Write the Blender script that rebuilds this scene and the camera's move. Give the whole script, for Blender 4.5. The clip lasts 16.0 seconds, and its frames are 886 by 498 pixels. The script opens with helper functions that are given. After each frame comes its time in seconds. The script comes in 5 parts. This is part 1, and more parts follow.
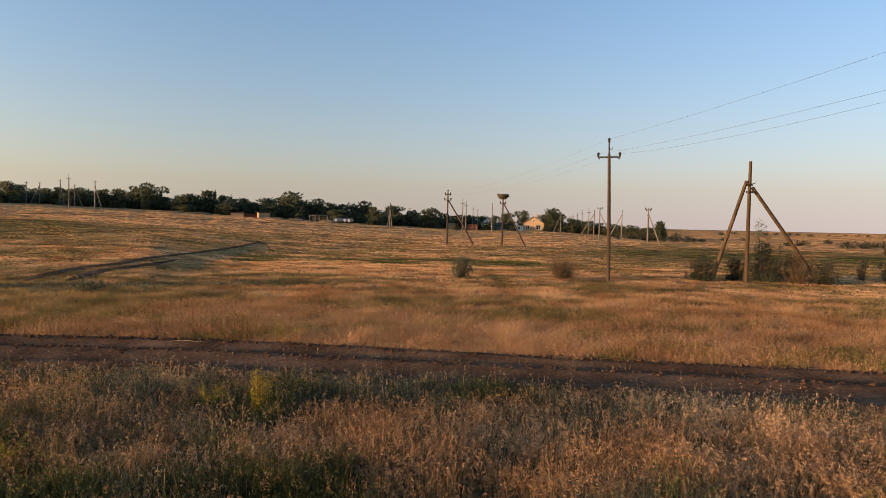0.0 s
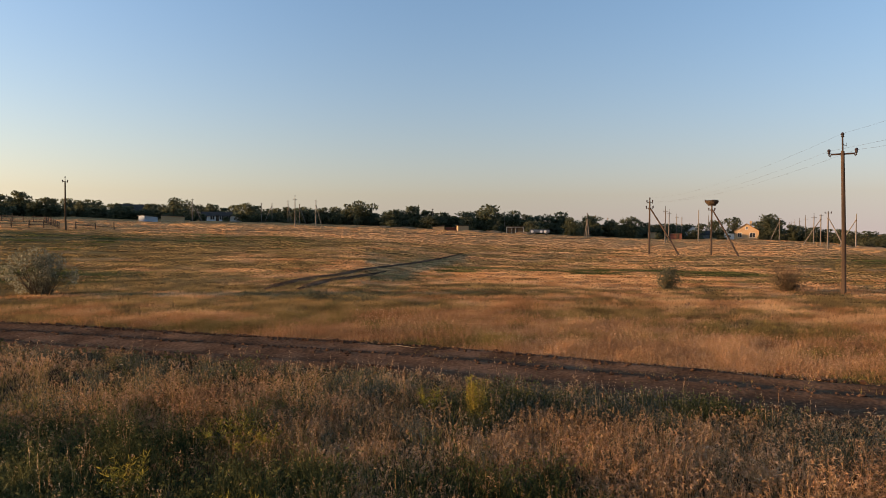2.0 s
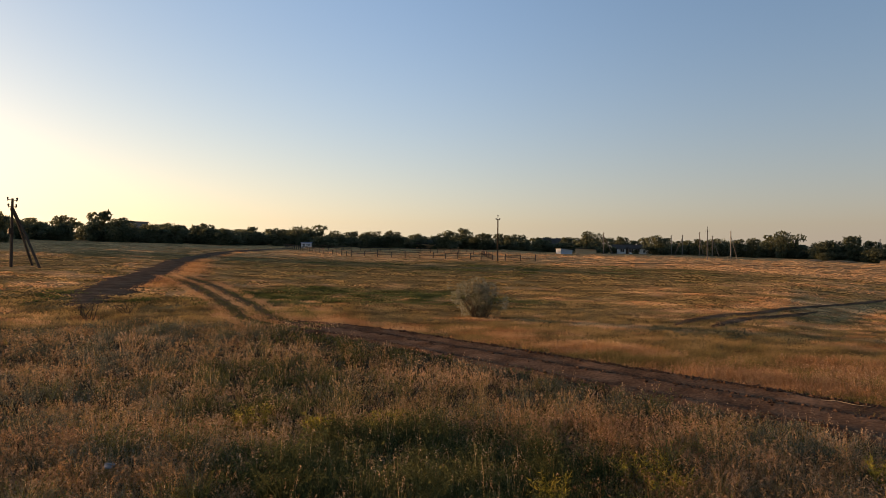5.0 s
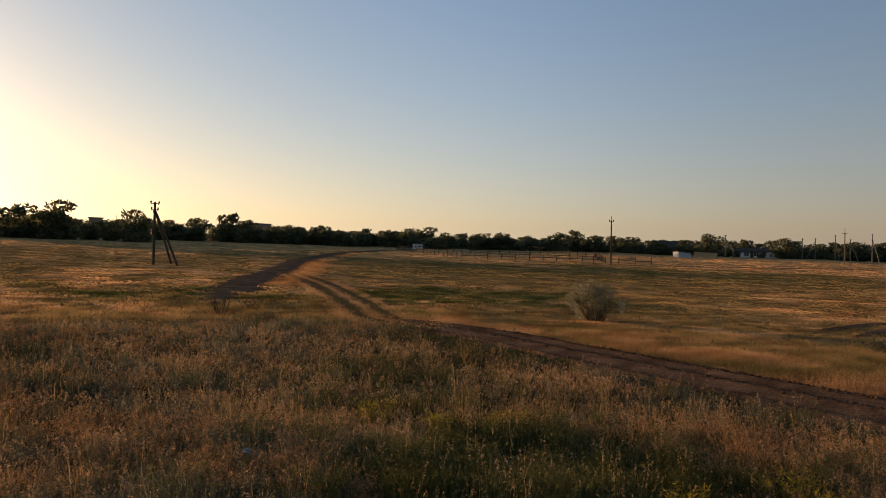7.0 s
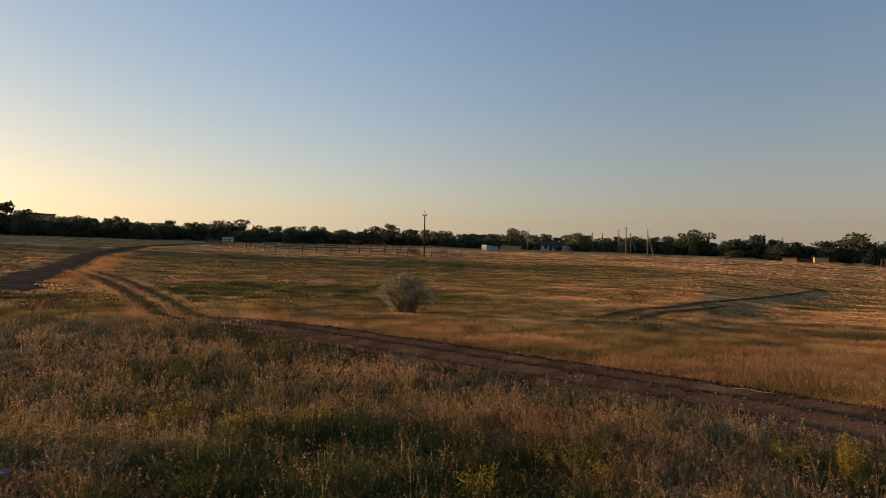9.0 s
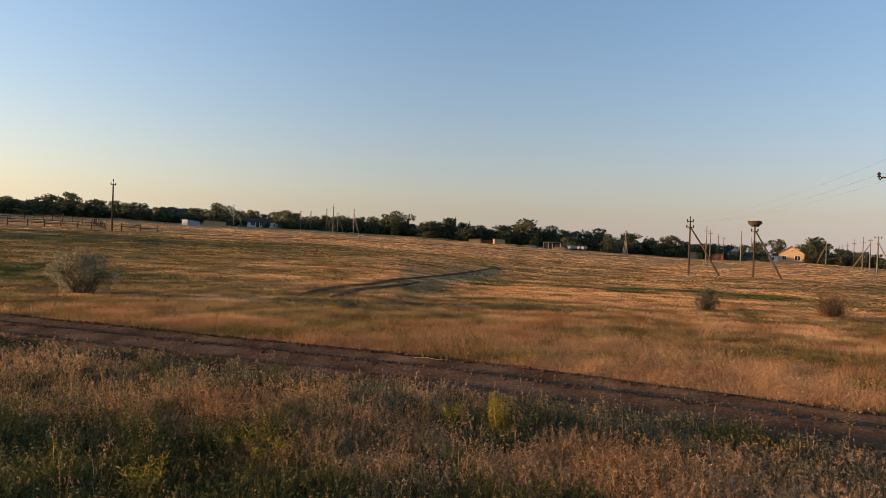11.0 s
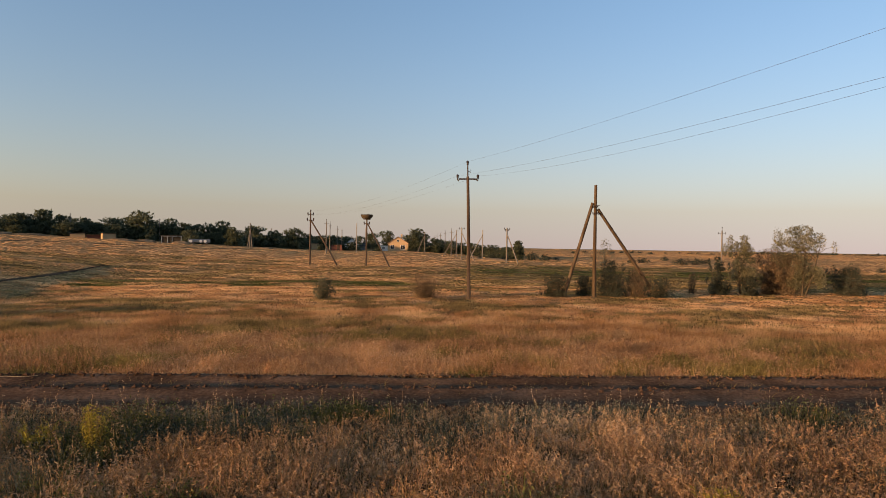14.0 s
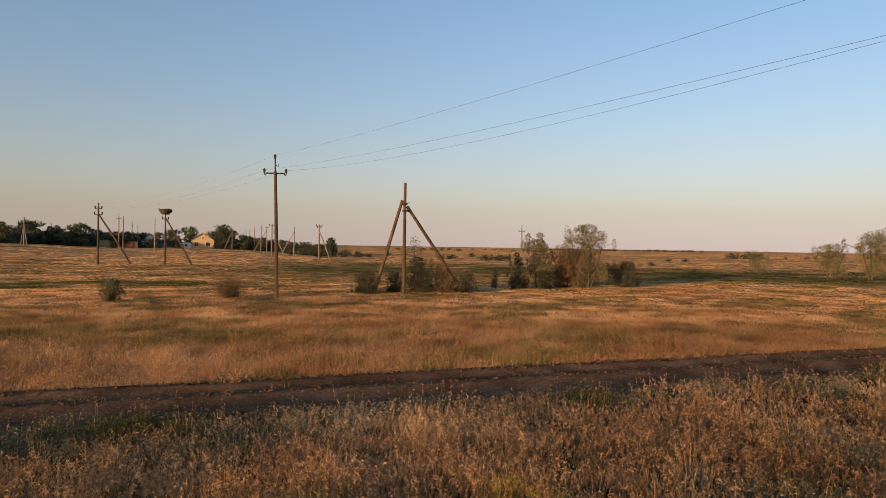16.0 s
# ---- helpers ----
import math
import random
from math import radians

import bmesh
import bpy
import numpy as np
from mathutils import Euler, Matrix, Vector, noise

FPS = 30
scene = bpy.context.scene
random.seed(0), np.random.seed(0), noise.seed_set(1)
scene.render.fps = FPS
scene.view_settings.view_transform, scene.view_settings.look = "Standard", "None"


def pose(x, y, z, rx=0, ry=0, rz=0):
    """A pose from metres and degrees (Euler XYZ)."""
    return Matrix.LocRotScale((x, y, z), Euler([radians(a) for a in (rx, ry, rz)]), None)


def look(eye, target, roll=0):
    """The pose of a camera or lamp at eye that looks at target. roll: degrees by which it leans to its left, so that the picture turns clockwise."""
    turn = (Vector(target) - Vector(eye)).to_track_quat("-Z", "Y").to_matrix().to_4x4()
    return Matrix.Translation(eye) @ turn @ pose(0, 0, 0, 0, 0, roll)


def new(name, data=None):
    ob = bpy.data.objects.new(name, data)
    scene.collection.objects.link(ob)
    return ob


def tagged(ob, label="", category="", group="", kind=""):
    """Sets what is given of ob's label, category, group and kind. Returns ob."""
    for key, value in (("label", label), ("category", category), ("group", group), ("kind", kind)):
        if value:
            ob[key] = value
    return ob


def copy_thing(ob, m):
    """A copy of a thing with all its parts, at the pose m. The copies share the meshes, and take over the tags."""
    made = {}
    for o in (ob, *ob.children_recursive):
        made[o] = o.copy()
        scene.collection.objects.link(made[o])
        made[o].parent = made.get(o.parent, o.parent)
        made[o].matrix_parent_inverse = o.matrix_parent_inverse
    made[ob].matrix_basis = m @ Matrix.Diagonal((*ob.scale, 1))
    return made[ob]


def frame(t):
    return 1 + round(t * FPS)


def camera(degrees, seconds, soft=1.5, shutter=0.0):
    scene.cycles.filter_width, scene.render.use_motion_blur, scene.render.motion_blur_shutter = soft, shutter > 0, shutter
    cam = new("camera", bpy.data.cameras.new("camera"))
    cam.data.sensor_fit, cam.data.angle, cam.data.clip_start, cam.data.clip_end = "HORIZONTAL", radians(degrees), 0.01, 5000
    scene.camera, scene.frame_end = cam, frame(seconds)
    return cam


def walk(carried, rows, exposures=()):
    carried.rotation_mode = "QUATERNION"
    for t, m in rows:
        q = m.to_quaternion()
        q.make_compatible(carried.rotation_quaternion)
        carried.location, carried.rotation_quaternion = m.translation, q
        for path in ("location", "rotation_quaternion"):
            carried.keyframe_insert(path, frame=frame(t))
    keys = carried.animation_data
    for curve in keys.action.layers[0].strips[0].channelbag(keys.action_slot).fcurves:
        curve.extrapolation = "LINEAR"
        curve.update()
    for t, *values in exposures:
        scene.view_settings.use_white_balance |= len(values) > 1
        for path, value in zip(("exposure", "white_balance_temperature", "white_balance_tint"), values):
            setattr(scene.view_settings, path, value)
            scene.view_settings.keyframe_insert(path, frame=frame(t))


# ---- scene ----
cam = camera(67.5, 16.0, soft=0.85)
EYE = 2.8
# seconds, x, y, z off the first eye, yaw, pitch, lean
PATH = [
    (0.0, 0.000, 0.000, 0.000, -0.08, -2.22, 1.33),
    (0.5, -0.029, -0.030, -0.009, 3.79, -2.82, 0.82),
    (1.0, -0.103, -0.004, -0.020, 8.35, -2.18, 0.86),
    (1.5, -0.164, -0.002, -0.027, 12.87, -1.78, 0.70),
    (2.0, -0.215, -0.024, -0.035, 16.74, -1.47, 0.25),
    (2.5, -0.197, -0.012, -0.024, 23.52, -1.02, 0.53),
    (3.0, -0.177, 0.044, -0.009, 28.58, -0.60, 0.82),
    (3.5, -0.125, 0.037, -0.009, 35.00, -0.91, 0.79),
    (4.0, -0.169, -0.037, -0.012, 40.89, -0.53, 0.42),
    (4.5, -0.248, -0.130, 0.007, 46.02, 0.25, 0.38),
    (5.0, -0.232, -0.178, 0.022, 51.03, 1.01, 0.79),
    (5.2, -0.253, -0.206, 0.030, 53.18, 0.83, 0.90),
    (5.5, -0.264, -0.218, 0.029, 55.90, 0.93, 0.99),
    (5.9, -0.303, -0.241, 0.016, 58.60, 1.01, 1.09),
    (6.3, -0.356, -0.264, -0.004, 60.25, 1.04, 1.19),
    (6.7, -0.406, -0.282, -0.023, 60.78, 1.03, 1.27),
    (7.0, -0.433, -0.289, -0.033, 60.43, 1.02, 1.32),
    (7.3, -0.443, -0.287, -0.037, 59.42, 1.01, 1.34),
    (7.5, -0.433, -0.280, -0.019, 58.45, 1.03, 1.46),
    (8.0, -0.441, -0.231, -0.032, 55.09, 1.06, 1.36),
    (8.5, -0.414, -0.168, -0.038, 50.06, 1.13, 1.07),
    (8.7, -0.372, -0.119, -0.040, 47.72, 0.88, 1.01),
    (9.1, -0.341, -0.089, -0.038, 43.76, 0.76, 1.05),
    (9.5, -0.282, -0.044, -0.031, 39.94, 0.50, 1.30),
    (9.9, -0.215, 0.004, -0.022, 35.86, 0.18, 1.62),
    (10.3, -0.157, 0.045, -0.015, 31.13, -0.12, 1.89),
    (10.8, -0.124, 0.070, -0.014, 23.72, -0.40, 1.95),
    (11.0, -0.115, 0.087, -0.032, 19.89, -0.47, 2.07),
    (11.5, -0.125, 0.087, -0.035, 11.75, -0.92, 1.70),
    (12.0, -0.146, 0.080, -0.015, 4.97, -0.74, 1.72),
    (12.5, -0.149, 0.042, -0.022, -1.38, -0.81, 1.50),
    (13.0, -0.089, 0.047, -0.009, -5.48, -0.43, 2.15),
    (13.5, 0.035, 0.006, 0.024, -7.73, 0.26, 1.93),
    (14.0, 0.134, -0.016, 0.007, -11.65, -0.24, 1.00),
    (14.5, 0.205, 0.018, 0.006, -15.74, -0.03, 0.71),
    (15.0, 0.296, 0.094, -0.001, -20.84, -0.10, 1.14),
    (15.5, 0.326, 0.105, -0.017, -24.79, -0.16, 1.06),
    (16.0, 0.375, 0.134, 0.002, -27.65, -0.23, 0.93),
]
EXPOSURES = [(0.0, 1.70, 8900, 21), (2.5, 1.68, 9100, 22), (5.0, 1.42, 10000, 25), (7.5, 1.06, 10900, 26), (8.7, 1.13, 10500, 25), (11.0, 1.66, 9200, 22), (13.0, 1.62, 9200, 21), (16.0, 1.48, 9700, 22)]
walk(cam, [(t, pose(x, y, EYE + z, 90 + pitch, 0, yaw) @ pose(0, 0, 0, 0, 0, lean)) for t, x, y, z, yaw, pitch, lean in PATH], EXPOSURES)

# ---- sky and sun ----
SUN_AZ, SUN_EL = 114.0, 5.0
world = bpy.data.worlds.new("evening_sky")
scene.world = world
world.use_nodes = True
wn, wl = world.node_tree.nodes, world.node_tree.links
sky = wn.new("ShaderNodeTexSky")
sky.sky_type, sky.sun_disc = "NISHITA", False
sky.sun_elevation, sky.sun_rotation = radians(SUN_EL), radians(360 - SUN_AZ)
sky.air_density, sky.dust_density, sky.ozone_density = 1.0, 0.7, 4.0
# dust in the air: towards the horizon the sky loses colour and turns faintly pink
wco, wsep, wbw, wtint, wmix = (wn.new("ShaderNode" + k) for k in ("TexCoord", "SeparateXYZ", "RGBToBW", "VectorMath", "MixRGB"))
wl.new(wco.outputs["Generated"], wsep.inputs[0])
# the sky keeps the tone of a few degrees up right down to the horizon
wlow, wdir = wn.new("ShaderNodeMath"), wn.new("ShaderNodeCombineXYZ")
wlow.operation = "MAXIMUM"
wlow.inputs[1].default_value = 0.055
wl.new(wsep.outputs[2], wlow.inputs[0])
wl.new(wsep.outputs[0], wdir.inputs[0])
wl.new(wsep.outputs[1], wdir.inputs[1])
wl.new(wlow.outputs[0], wdir.inputs[2])
wl.new(wdir.outputs[0], sky.inputs[0])
wl.new(sky.outputs[0], wbw.inputs[0])
wtint.operation = "MULTIPLY"
# paler and yellower towards the low sun, greyer and more violet away from it
wdot, wside, wcol = (wn.new("ShaderNode" + k) for k in ("VectorMath", "MapRange", "MixRGB"))
wdot.operation = "DOT_PRODUCT"
wdot.inputs[1].default_value = (-math.sin(radians(SUN_AZ)), math.cos(radians(SUN_AZ)), 0)
wside.inputs["From Min"].default_value, wside.inputs["From Max"].default_value = -0.9, 0.9
wcol.inputs[1].default_value, wcol.inputs[2].default_value = (0.61, 0.545, 0.70, 1), (0.98, 0.89, 0.755, 1)
wl.new(wco.outputs["Generated"], wdot.inputs[0])
wl.new(wdot.outputs["Value"], wside.inputs[0])
wnear = wn.new("ShaderNodeMath")
wnear.operation = "POWER"
wnear.inputs[1].default_value = 1.7
wl.new(wside.outputs[0], wnear.inputs[0])
wl.new(wnear.outputs[0], wcol.inputs[0])
wl.new(wcol.outputs[0], wtint.inputs[1])
wl.new(wbw.outputs[0], wtint.inputs[0])
fall = None
for op, value in (("ABSOLUTE", 0.0), ("MULTIPLY", -4.6), ("EXPONENT", 0.0), ("MULTIPLY", 0.85)):
    nd = wn.new("ShaderNodeMath")
    nd.operation = op
    nd.inputs[1].default_value = value
    wl.new(wsep.outputs[2] if fall is None else fall, nd.inputs[0])
    fall = nd.outputs[0]
clear = wn.new("ShaderNodeVectorMath")
clear.operation = "MULTIPLY"
wl.new(sky.outputs[0], clear.inputs[0])
# the broad pale aureole that dust gives a low sun
glow = wn.new("ShaderNodeValToRGB")
glow.color_ramp.interpolation = "B_SPLINE"
for e, (p, c) in zip([glow.color_ramp.elements[0], glow.color_ramp.elements.new(0.5), glow.color_ramp.elements.new(0.78), glow.color_ramp.elements[-1]], ((0.0, (0.515, 0.54, 0.53, 1)), (0.45, (0.53, 0.55, 0.53, 1)), (0.76, (0.71, 0.725, 0.725, 1)), (1.0, (0.50, 0.475, 0.42, 1)))):
    e.position, e.color = p, c
double = wn.new("ShaderNodeVectorMath")
double.operation = "SCALE"
double.inputs["Scale"].default_value = 2.0
wl.new(wside.outputs[0], glow.inputs[0])
wl.new(glow.outputs[0], double.inputs[0])
wl.new(double.outputs[0], clear.inputs[1])
wl.new(fall, wmix.inputs[0])
wl.new(clear.outputs[0], wmix.inputs[1])
wl.new(wtint.outputs[0], wmix.inputs[2])
wl.new(wmix.outputs[0], wn["Background"].inputs[0])
wn["Background"].inputs[1].default_value = 0.15
sun = new("sun", bpy.data.lights.new("sun", "SUN"))
sun.data.energy, sun.data.angle, sun.data.color = 2.3, radians(0.8), (1.0, 0.73, 0.49)
sa, se = radians(SUN_AZ), radians(SUN_EL)
sun.matrix_world = look((-math.sin(sa) * math.cos(se) * 50, math.cos(sa) * math.cos(se) * 50, math.sin(se) * 50), (0, 0, 0))


# ---- materials ----
def nodes_of(name):
    m = bpy.data.materials.new(name)
    m.use_nodes = True
    n, l = m.node_tree.nodes, m.node_tree.links
    n.clear()
    return m, n, l


def noise_node(n, l, scale, detail=3.0, stretch=(1, 1, 1)):
    co = n.new("ShaderNodeTexCoord")
    mp = n.new("ShaderNodeMapping")
    mp.inputs["Scale"].default_value = stretch
    nz = n.new("ShaderNodeTexNoise")
    nz.inputs["Scale"].default_value, nz.inputs["Detail"].default_value = scale, detail
    l.new(co.outputs["Object"], mp.inputs[0])
    l.new(mp.outputs[0], nz.inputs[0])
    return nz.outputs[0]


def ramp(n, l, fac, stops):
    r = n.new("ShaderNodeValToRGB")
    while len(r.color_ramp.elements) < len(stops):
        r.color_ramp.elements.new(0.5)
    for e, (p, c) in zip(r.color_ramp.elements, stops):
        e.position, e.color = p, (*c, 1)
    l.new(fac, r.inputs[0])
    return r.outputs[0]


def math_node(n, l, op, a, b):
    m = n.new("ShaderNodeMath")
    m.operation = op
    for i, v in enumerate((a, b)):
        if isinstance(v, (int, float)):
            m.inputs[i].default_value = v
        else:
            l.new(v, m.inputs[i])
    return m.outputs[0]


def plant_mat(name, stops, translucent=0.35, patch=0.35, spread=0.5, wide=0.9, gain=1.0):
    """Leaves and stems: colour varied blade by blade and patch by patch; some light passes through."""
    m, n, l = nodes_of(name)
    geo = n.new("ShaderNodeNewGeometry")
    f = math_node(n, l, "MULTIPLY_ADD", geo.outputs["Random Per Island"], spread)
    f.node.inputs[2].default_value = 0.5 - spread / 2
    nz = noise_node(n, l, patch, 3)
    nz = math_node(n, l, "MULTIPLY", math_node(n, l, "SUBTRACT", nz, 0.5), gain)
    f = math_node(n, l, "ADD", f, nz)
    broad = math_node(n, l, "SUBTRACT", noise_node(n, l, 0.07, 4, (1, 1.6, 1)), 0.5)
    f = math_node(n, l, "ADD", f, math_node(n, l, "MULTIPLY", broad, wide))
    col = ramp(n, l, f, stops)
    d, tr, mix, out = (n.new("ShaderNodeBsdf" + k) if k in ("Diffuse", "Translucent") else n.new("Shader" + k) for k in ("Diffuse", "Translucent", "NodeMixShader", "NodeOutputMaterial"))
    l.new(col, d.inputs[0]), l.new(col, tr.inputs[0])
    mix.inputs[0].default_value = translucent
    l.new(d.outputs[0], mix.inputs[1]), l.new(tr.outputs[0], mix.inputs[2])
    l.new(mix.outputs[0], out.inputs[0])
    return m


def solid_mat(name, stops, rough=0.8, scale=4.0, fine=40.0, bump=0.2, stretch=(1, 1, 1), metal=0.0, dist=0.02):
    """A painted, wooden, plastered or earthen surface with stains and grain."""
    m, n, l = nodes_of(name)
    a, b = noise_node(n, l, scale, 4, stretch), noise_node(n, l, fine, 3, stretch)
    f = math_node(n, l, "MULTIPLY_ADD", b, 0.4)
    l.new(math_node(n, l, "MULTIPLY", a, 0.6), f.node.inputs[2])
    p, out = n.new("ShaderNodeBsdfPrincipled"), n.new("ShaderNodeOutputMaterial")
    l.new(ramp(n, l, f, stops), p.inputs["Base Color"])
    p.inputs["Roughness"].default_value, p.inputs["Metallic"].default_value = rough, metal
    p.inputs["Specular IOR Level"].default_value = 0.0 if rough > 0.92 else 0.25
    bp = n.new("ShaderNodeBump")
    bp.inputs["Strength"].default_value, bp.inputs["Distance"].default_value = bump, dist
    l.new(f, bp.inputs["Height"])
    l.new(bp.outputs[0], p.inputs["Normal"])
    l.new(p.outputs[0], out.inputs[0])
    return m


STRAW = plant_mat("straw_grass", [(0.2, (0.30, 0.15, 0.06)), (0.5, (0.52, 0.29, 0.125)), (0.8, (0.70, 0.46, 0.23))])
STRAW_FAR = plant_mat("far_straw_grass", [(0.2, (0.36, 0.172, 0.075)), (0.5, (0.61, 0.312, 0.142)), (0.8, (0.77, 0.455, 0.228))], 0.5, 0.55, 0.08, 1.2, 2.2)
RUST = plant_mat("rust_grass", [(0.2, (0.29, 0.14, 0.06)), (0.5, (0.50, 0.26, 0.12)), (0.8, (0.66, 0.40, 0.21))])
RUST_FAR = plant_mat("far_rust_grass", [(0.2, (0.297, 0.143, 0.064)), (0.5, (0.473, 0.244, 0.11)), (0.8, (0.627, 0.363, 0.182))], 0.5, 0.55, 0.08, 1.2, 2.2)
OLIVE = plant_mat("olive_grass", [(0.2, (0.11, 0.085, 0.03)), (0.5, (0.24, 0.175, 0.06)), (0.8, (0.40, 0.28, 0.10))])
OLIVE_FAR = plant_mat("far_olive_grass", [(0.2, (0.138, 0.094, 0.04)), (0.5, (0.272, 0.177, 0.073)), (0.8, (0.43, 0.27, 0.115))], 0.5, 0.55, 0.08, 1.2, 2.2)
GREEN = plant_mat("green_grass", [(0.2, (0.042, 0.048, 0.018)), (0.5, (0.088, 0.088, 0.032)), (0.8, (0.165, 0.148, 0.055))])
GREEN_FAR = plant_mat("far_green_grass", [(0.2, (0.044, 0.052, 0.018)), (0.5, (0.085, 0.094, 0.032)), (0.8, (0.165, 0.145, 0.055))], 0.5, 0.55, 0.10, 1.2, 2.2)
SAGE = plant_mat("sage_weed", [(0.2, (0.055, 0.059, 0.038)), (0.5, (0.115, 0.115, 0.074)), (0.8, (0.24, 0.215, 0.145))], 0.35, 0.35, 0.6)
SEED = plant_mat("seed_head", [(0.2, (0.27, 0.152, 0.085)), (0.5, (0.46, 0.28, 0.16)), (0.85, (0.68, 0.47, 0.29))], 0.4)
BROWN = plant_mat("brown_grass", [(0.2, (0.19, 0.10, 0.042)), (0.5, (0.34, 0.188, 0.084)), (0.8, (0.50, 0.31, 0.155))])
SEED_BROWN = plant_mat("brown_seed_head", [(0.2, (0.22, 0.112, 0.054)), (0.5, (0.37, 0.205, 0.10)), (0.85, (0.52, 0.33, 0.18))], 0.4)
SEED_RUST = plant_mat("rusty_seed_head", [(0.2, (0.32, 0.15, 0.075)), (0.5, (0.50, 0.27, 0.14)), (0.85, (0.66, 0.42, 0.25))], 0.4)
YELLOW = plant_mat("yellow_flower", [(0.2, (0.17, 0.145, 0.03)), (0.5, (0.33, 0.26, 0.048)), (0.8, (0.50, 0.39, 0.085))], 0.45)
# far trees' leaves: lighter and more translucent, standing in for distance haze
LEAF = plant_mat("tree_leaf", [(0.2, (0.06, 0.068, 0.04)), (0.5, (0.105, 0.115, 0.067)), (0.8, (0.16, 0.165, 0.1))], 0.6, 0.2)
LEAF_SILVER = plant_mat("pale_silver_leaf", [(0.2, (0.10, 0.10, 0.065)), (0.5, (0.21, 0.20, 0.135)), (0.8, (0.40, 0.37, 0.26))], 0.5, 0.6)
LEAF_GREY = plant_mat("silver_leaf", [(0.2, (0.10, 0.09, 0.05)), (0.5, (0.20, 0.17, 0.095)), (0.8, (0.36, 0.30, 0.17))], 0.45, 0.6)
LEAF_BROWN = plant_mat("brown_twig_leaf", [(0.2, (0.10, 0.06, 0.036)), (0.5, (0.19, 0.118, 0.066)), (0.8, (0.30, 0.20, 0.11))], 0.3, 0.6)
LEAF_DARK = plant_mat("dark_shrub_leaf", [(0.2, (0.026, 0.029, 0.020)), (0.5, (0.056, 0.06, 0.040)), (0.8, (0.11, 0.112, 0.078))], 0.35, 0.6)
LEAF_OLIVE = plant_mat("olive_shrub_leaf", [(0.2, (0.05, 0.052, 0.03)), (0.5, (0.105, 0.105, 0.065)), (0.8, (0.21, 0.20, 0.13))], 0.3, 0.6)
BARK = solid_mat("bark", [(0.3, (0.05, 0.035, 0.022)), (0.7, (0.13, 0.095, 0.06))], 0.95, 3, 30, 0.5, (1, 1, 0.2))
WOOD = solid_mat("weathered_pole_wood", [(0.3, (0.036, 0.023, 0.015)), (0.5, (0.082, 0.053, 0.032)), (0.7, (0.14, 0.094, 0.058))], 0.95, 6, 60, 0.5, (1, 1, 0.06))
TAR = solid_mat("tarred_pole_wood", [(0.3, (0.024, 0.015, 0.010)), (0.5, (0.06, 0.037, 0.024)), (0.7, (0.105, 0.067, 0.043))], 0.85, 6, 60, 0.5, (1, 1, 0.06))
GREY_WOOD = solid_mat("grey_weathered_pole_wood", [(0.3, (0.10, 0.082, 0.066)), (0.5, (0.165, 0.138, 0.112)), (0.7, (0.24, 0.205, 0.17))], 0.95, 6, 60, 0.5, (1, 1, 0.06))
CONCRETE = solid_mat("pole_concrete", [(0.3, (0.13, 0.115, 0.095)), (0.7, (0.25, 0.22, 0.185))], 0.9, 3, 40, 0.3)
IRON = solid_mat("rusty_iron", [(0.3, (0.03, 0.022, 0.018)), (0.7, (0.09, 0.055, 0.035))], 0.7, 8, 60, 0.3, metal=0.5)
CERAMIC = solid_mat("dark_insulator", [(0.3, (0.025, 0.018, 0.015)), (0.7, (0.06, 0.04, 0.03))], 0.25, 8, 60, 0.05)


def ground_mat(name):
    """Thatch and short grass: the kind of growth gives the colour, with clumps, litter and bare spots at several sizes."""
    m, n, l = nodes_of(name)
    kind = n.new("ShaderNodeAttribute")
    kind.attribute_name = "growth"
    f = math_node(n, l, "MULTIPLY_ADD", noise_node(n, l, 0.45, 5), 0.9)
    l.new(math_node(n, l, "MULTIPLY", noise_node(n, l, 5.0, 4), 0.7), f.node.inputs[2])
    tone = ramp(n, l, f, [(0.62, (0.30, 0.27, 0.24)), (0.80, (0.72, 0.71, 0.70)), (0.97, (1.0, 1.0, 1.0))])
    mul, p, out = n.new("ShaderNodeVectorMath"), n.new("ShaderNodeBsdfPrincipled"), n.new("ShaderNodeOutputMaterial")
    mul.operation = "MULTIPLY"
    l.new(kind.outputs["Color"], mul.inputs[0]), l.new(tone, mul.inputs[1])
    l.new(mul.outputs[0], p.inputs["Base Color"])
    p.inputs["Roughness"].default_value, p.inputs["Specular IOR Level"].default_value = 1.0, 0.0
    bp = n.new("ShaderNodeBump")
    bp.inputs["Strength"].default_value, bp.inputs["Distance"].default_value = 0.6, 0.12
    l.new(math_node(n, l, "ADD", noise_node(n, l, 7.0, 5), f), bp.inputs["Height"])
    l.new(bp.outputs[0], p.inputs["Normal"])
    l.new(p.outputs[0], out.inputs[0])
    return m


SOIL = ground_mat("thatch_soil")
DIRT = solid_mat("packed_red_earth", [(0.36, (0.058, 0.032, 0.020)), (0.5, (0.115, 0.063, 0.037)), (0.64, (0.19, 0.108, 0.066))], 0.95, 0.9, 14.0, 0.6, dist=0.05)
CLOD = solid_mat("crumbled_earth", [(0.25, (0.05, 0.026, 0.016)), (0.5, (0.095, 0.05, 0.03)), (0.75, (0.15, 0.085, 0.052))], 0.95, 3.0, 20.0, 0.5, dist=0.02)
# track earth, a tone darker to carry the shade of the grass
SHADED_DIRT = solid_mat("shaded_track_earth", [(0.3, (0.055, 0.035, 0.023)), (0.5, (0.10, 0.064, 0.042)), (0.7, (0.16, 0.105, 0.07))], 1.0, 0.9, 14.0, 0.6, dist=0.05)

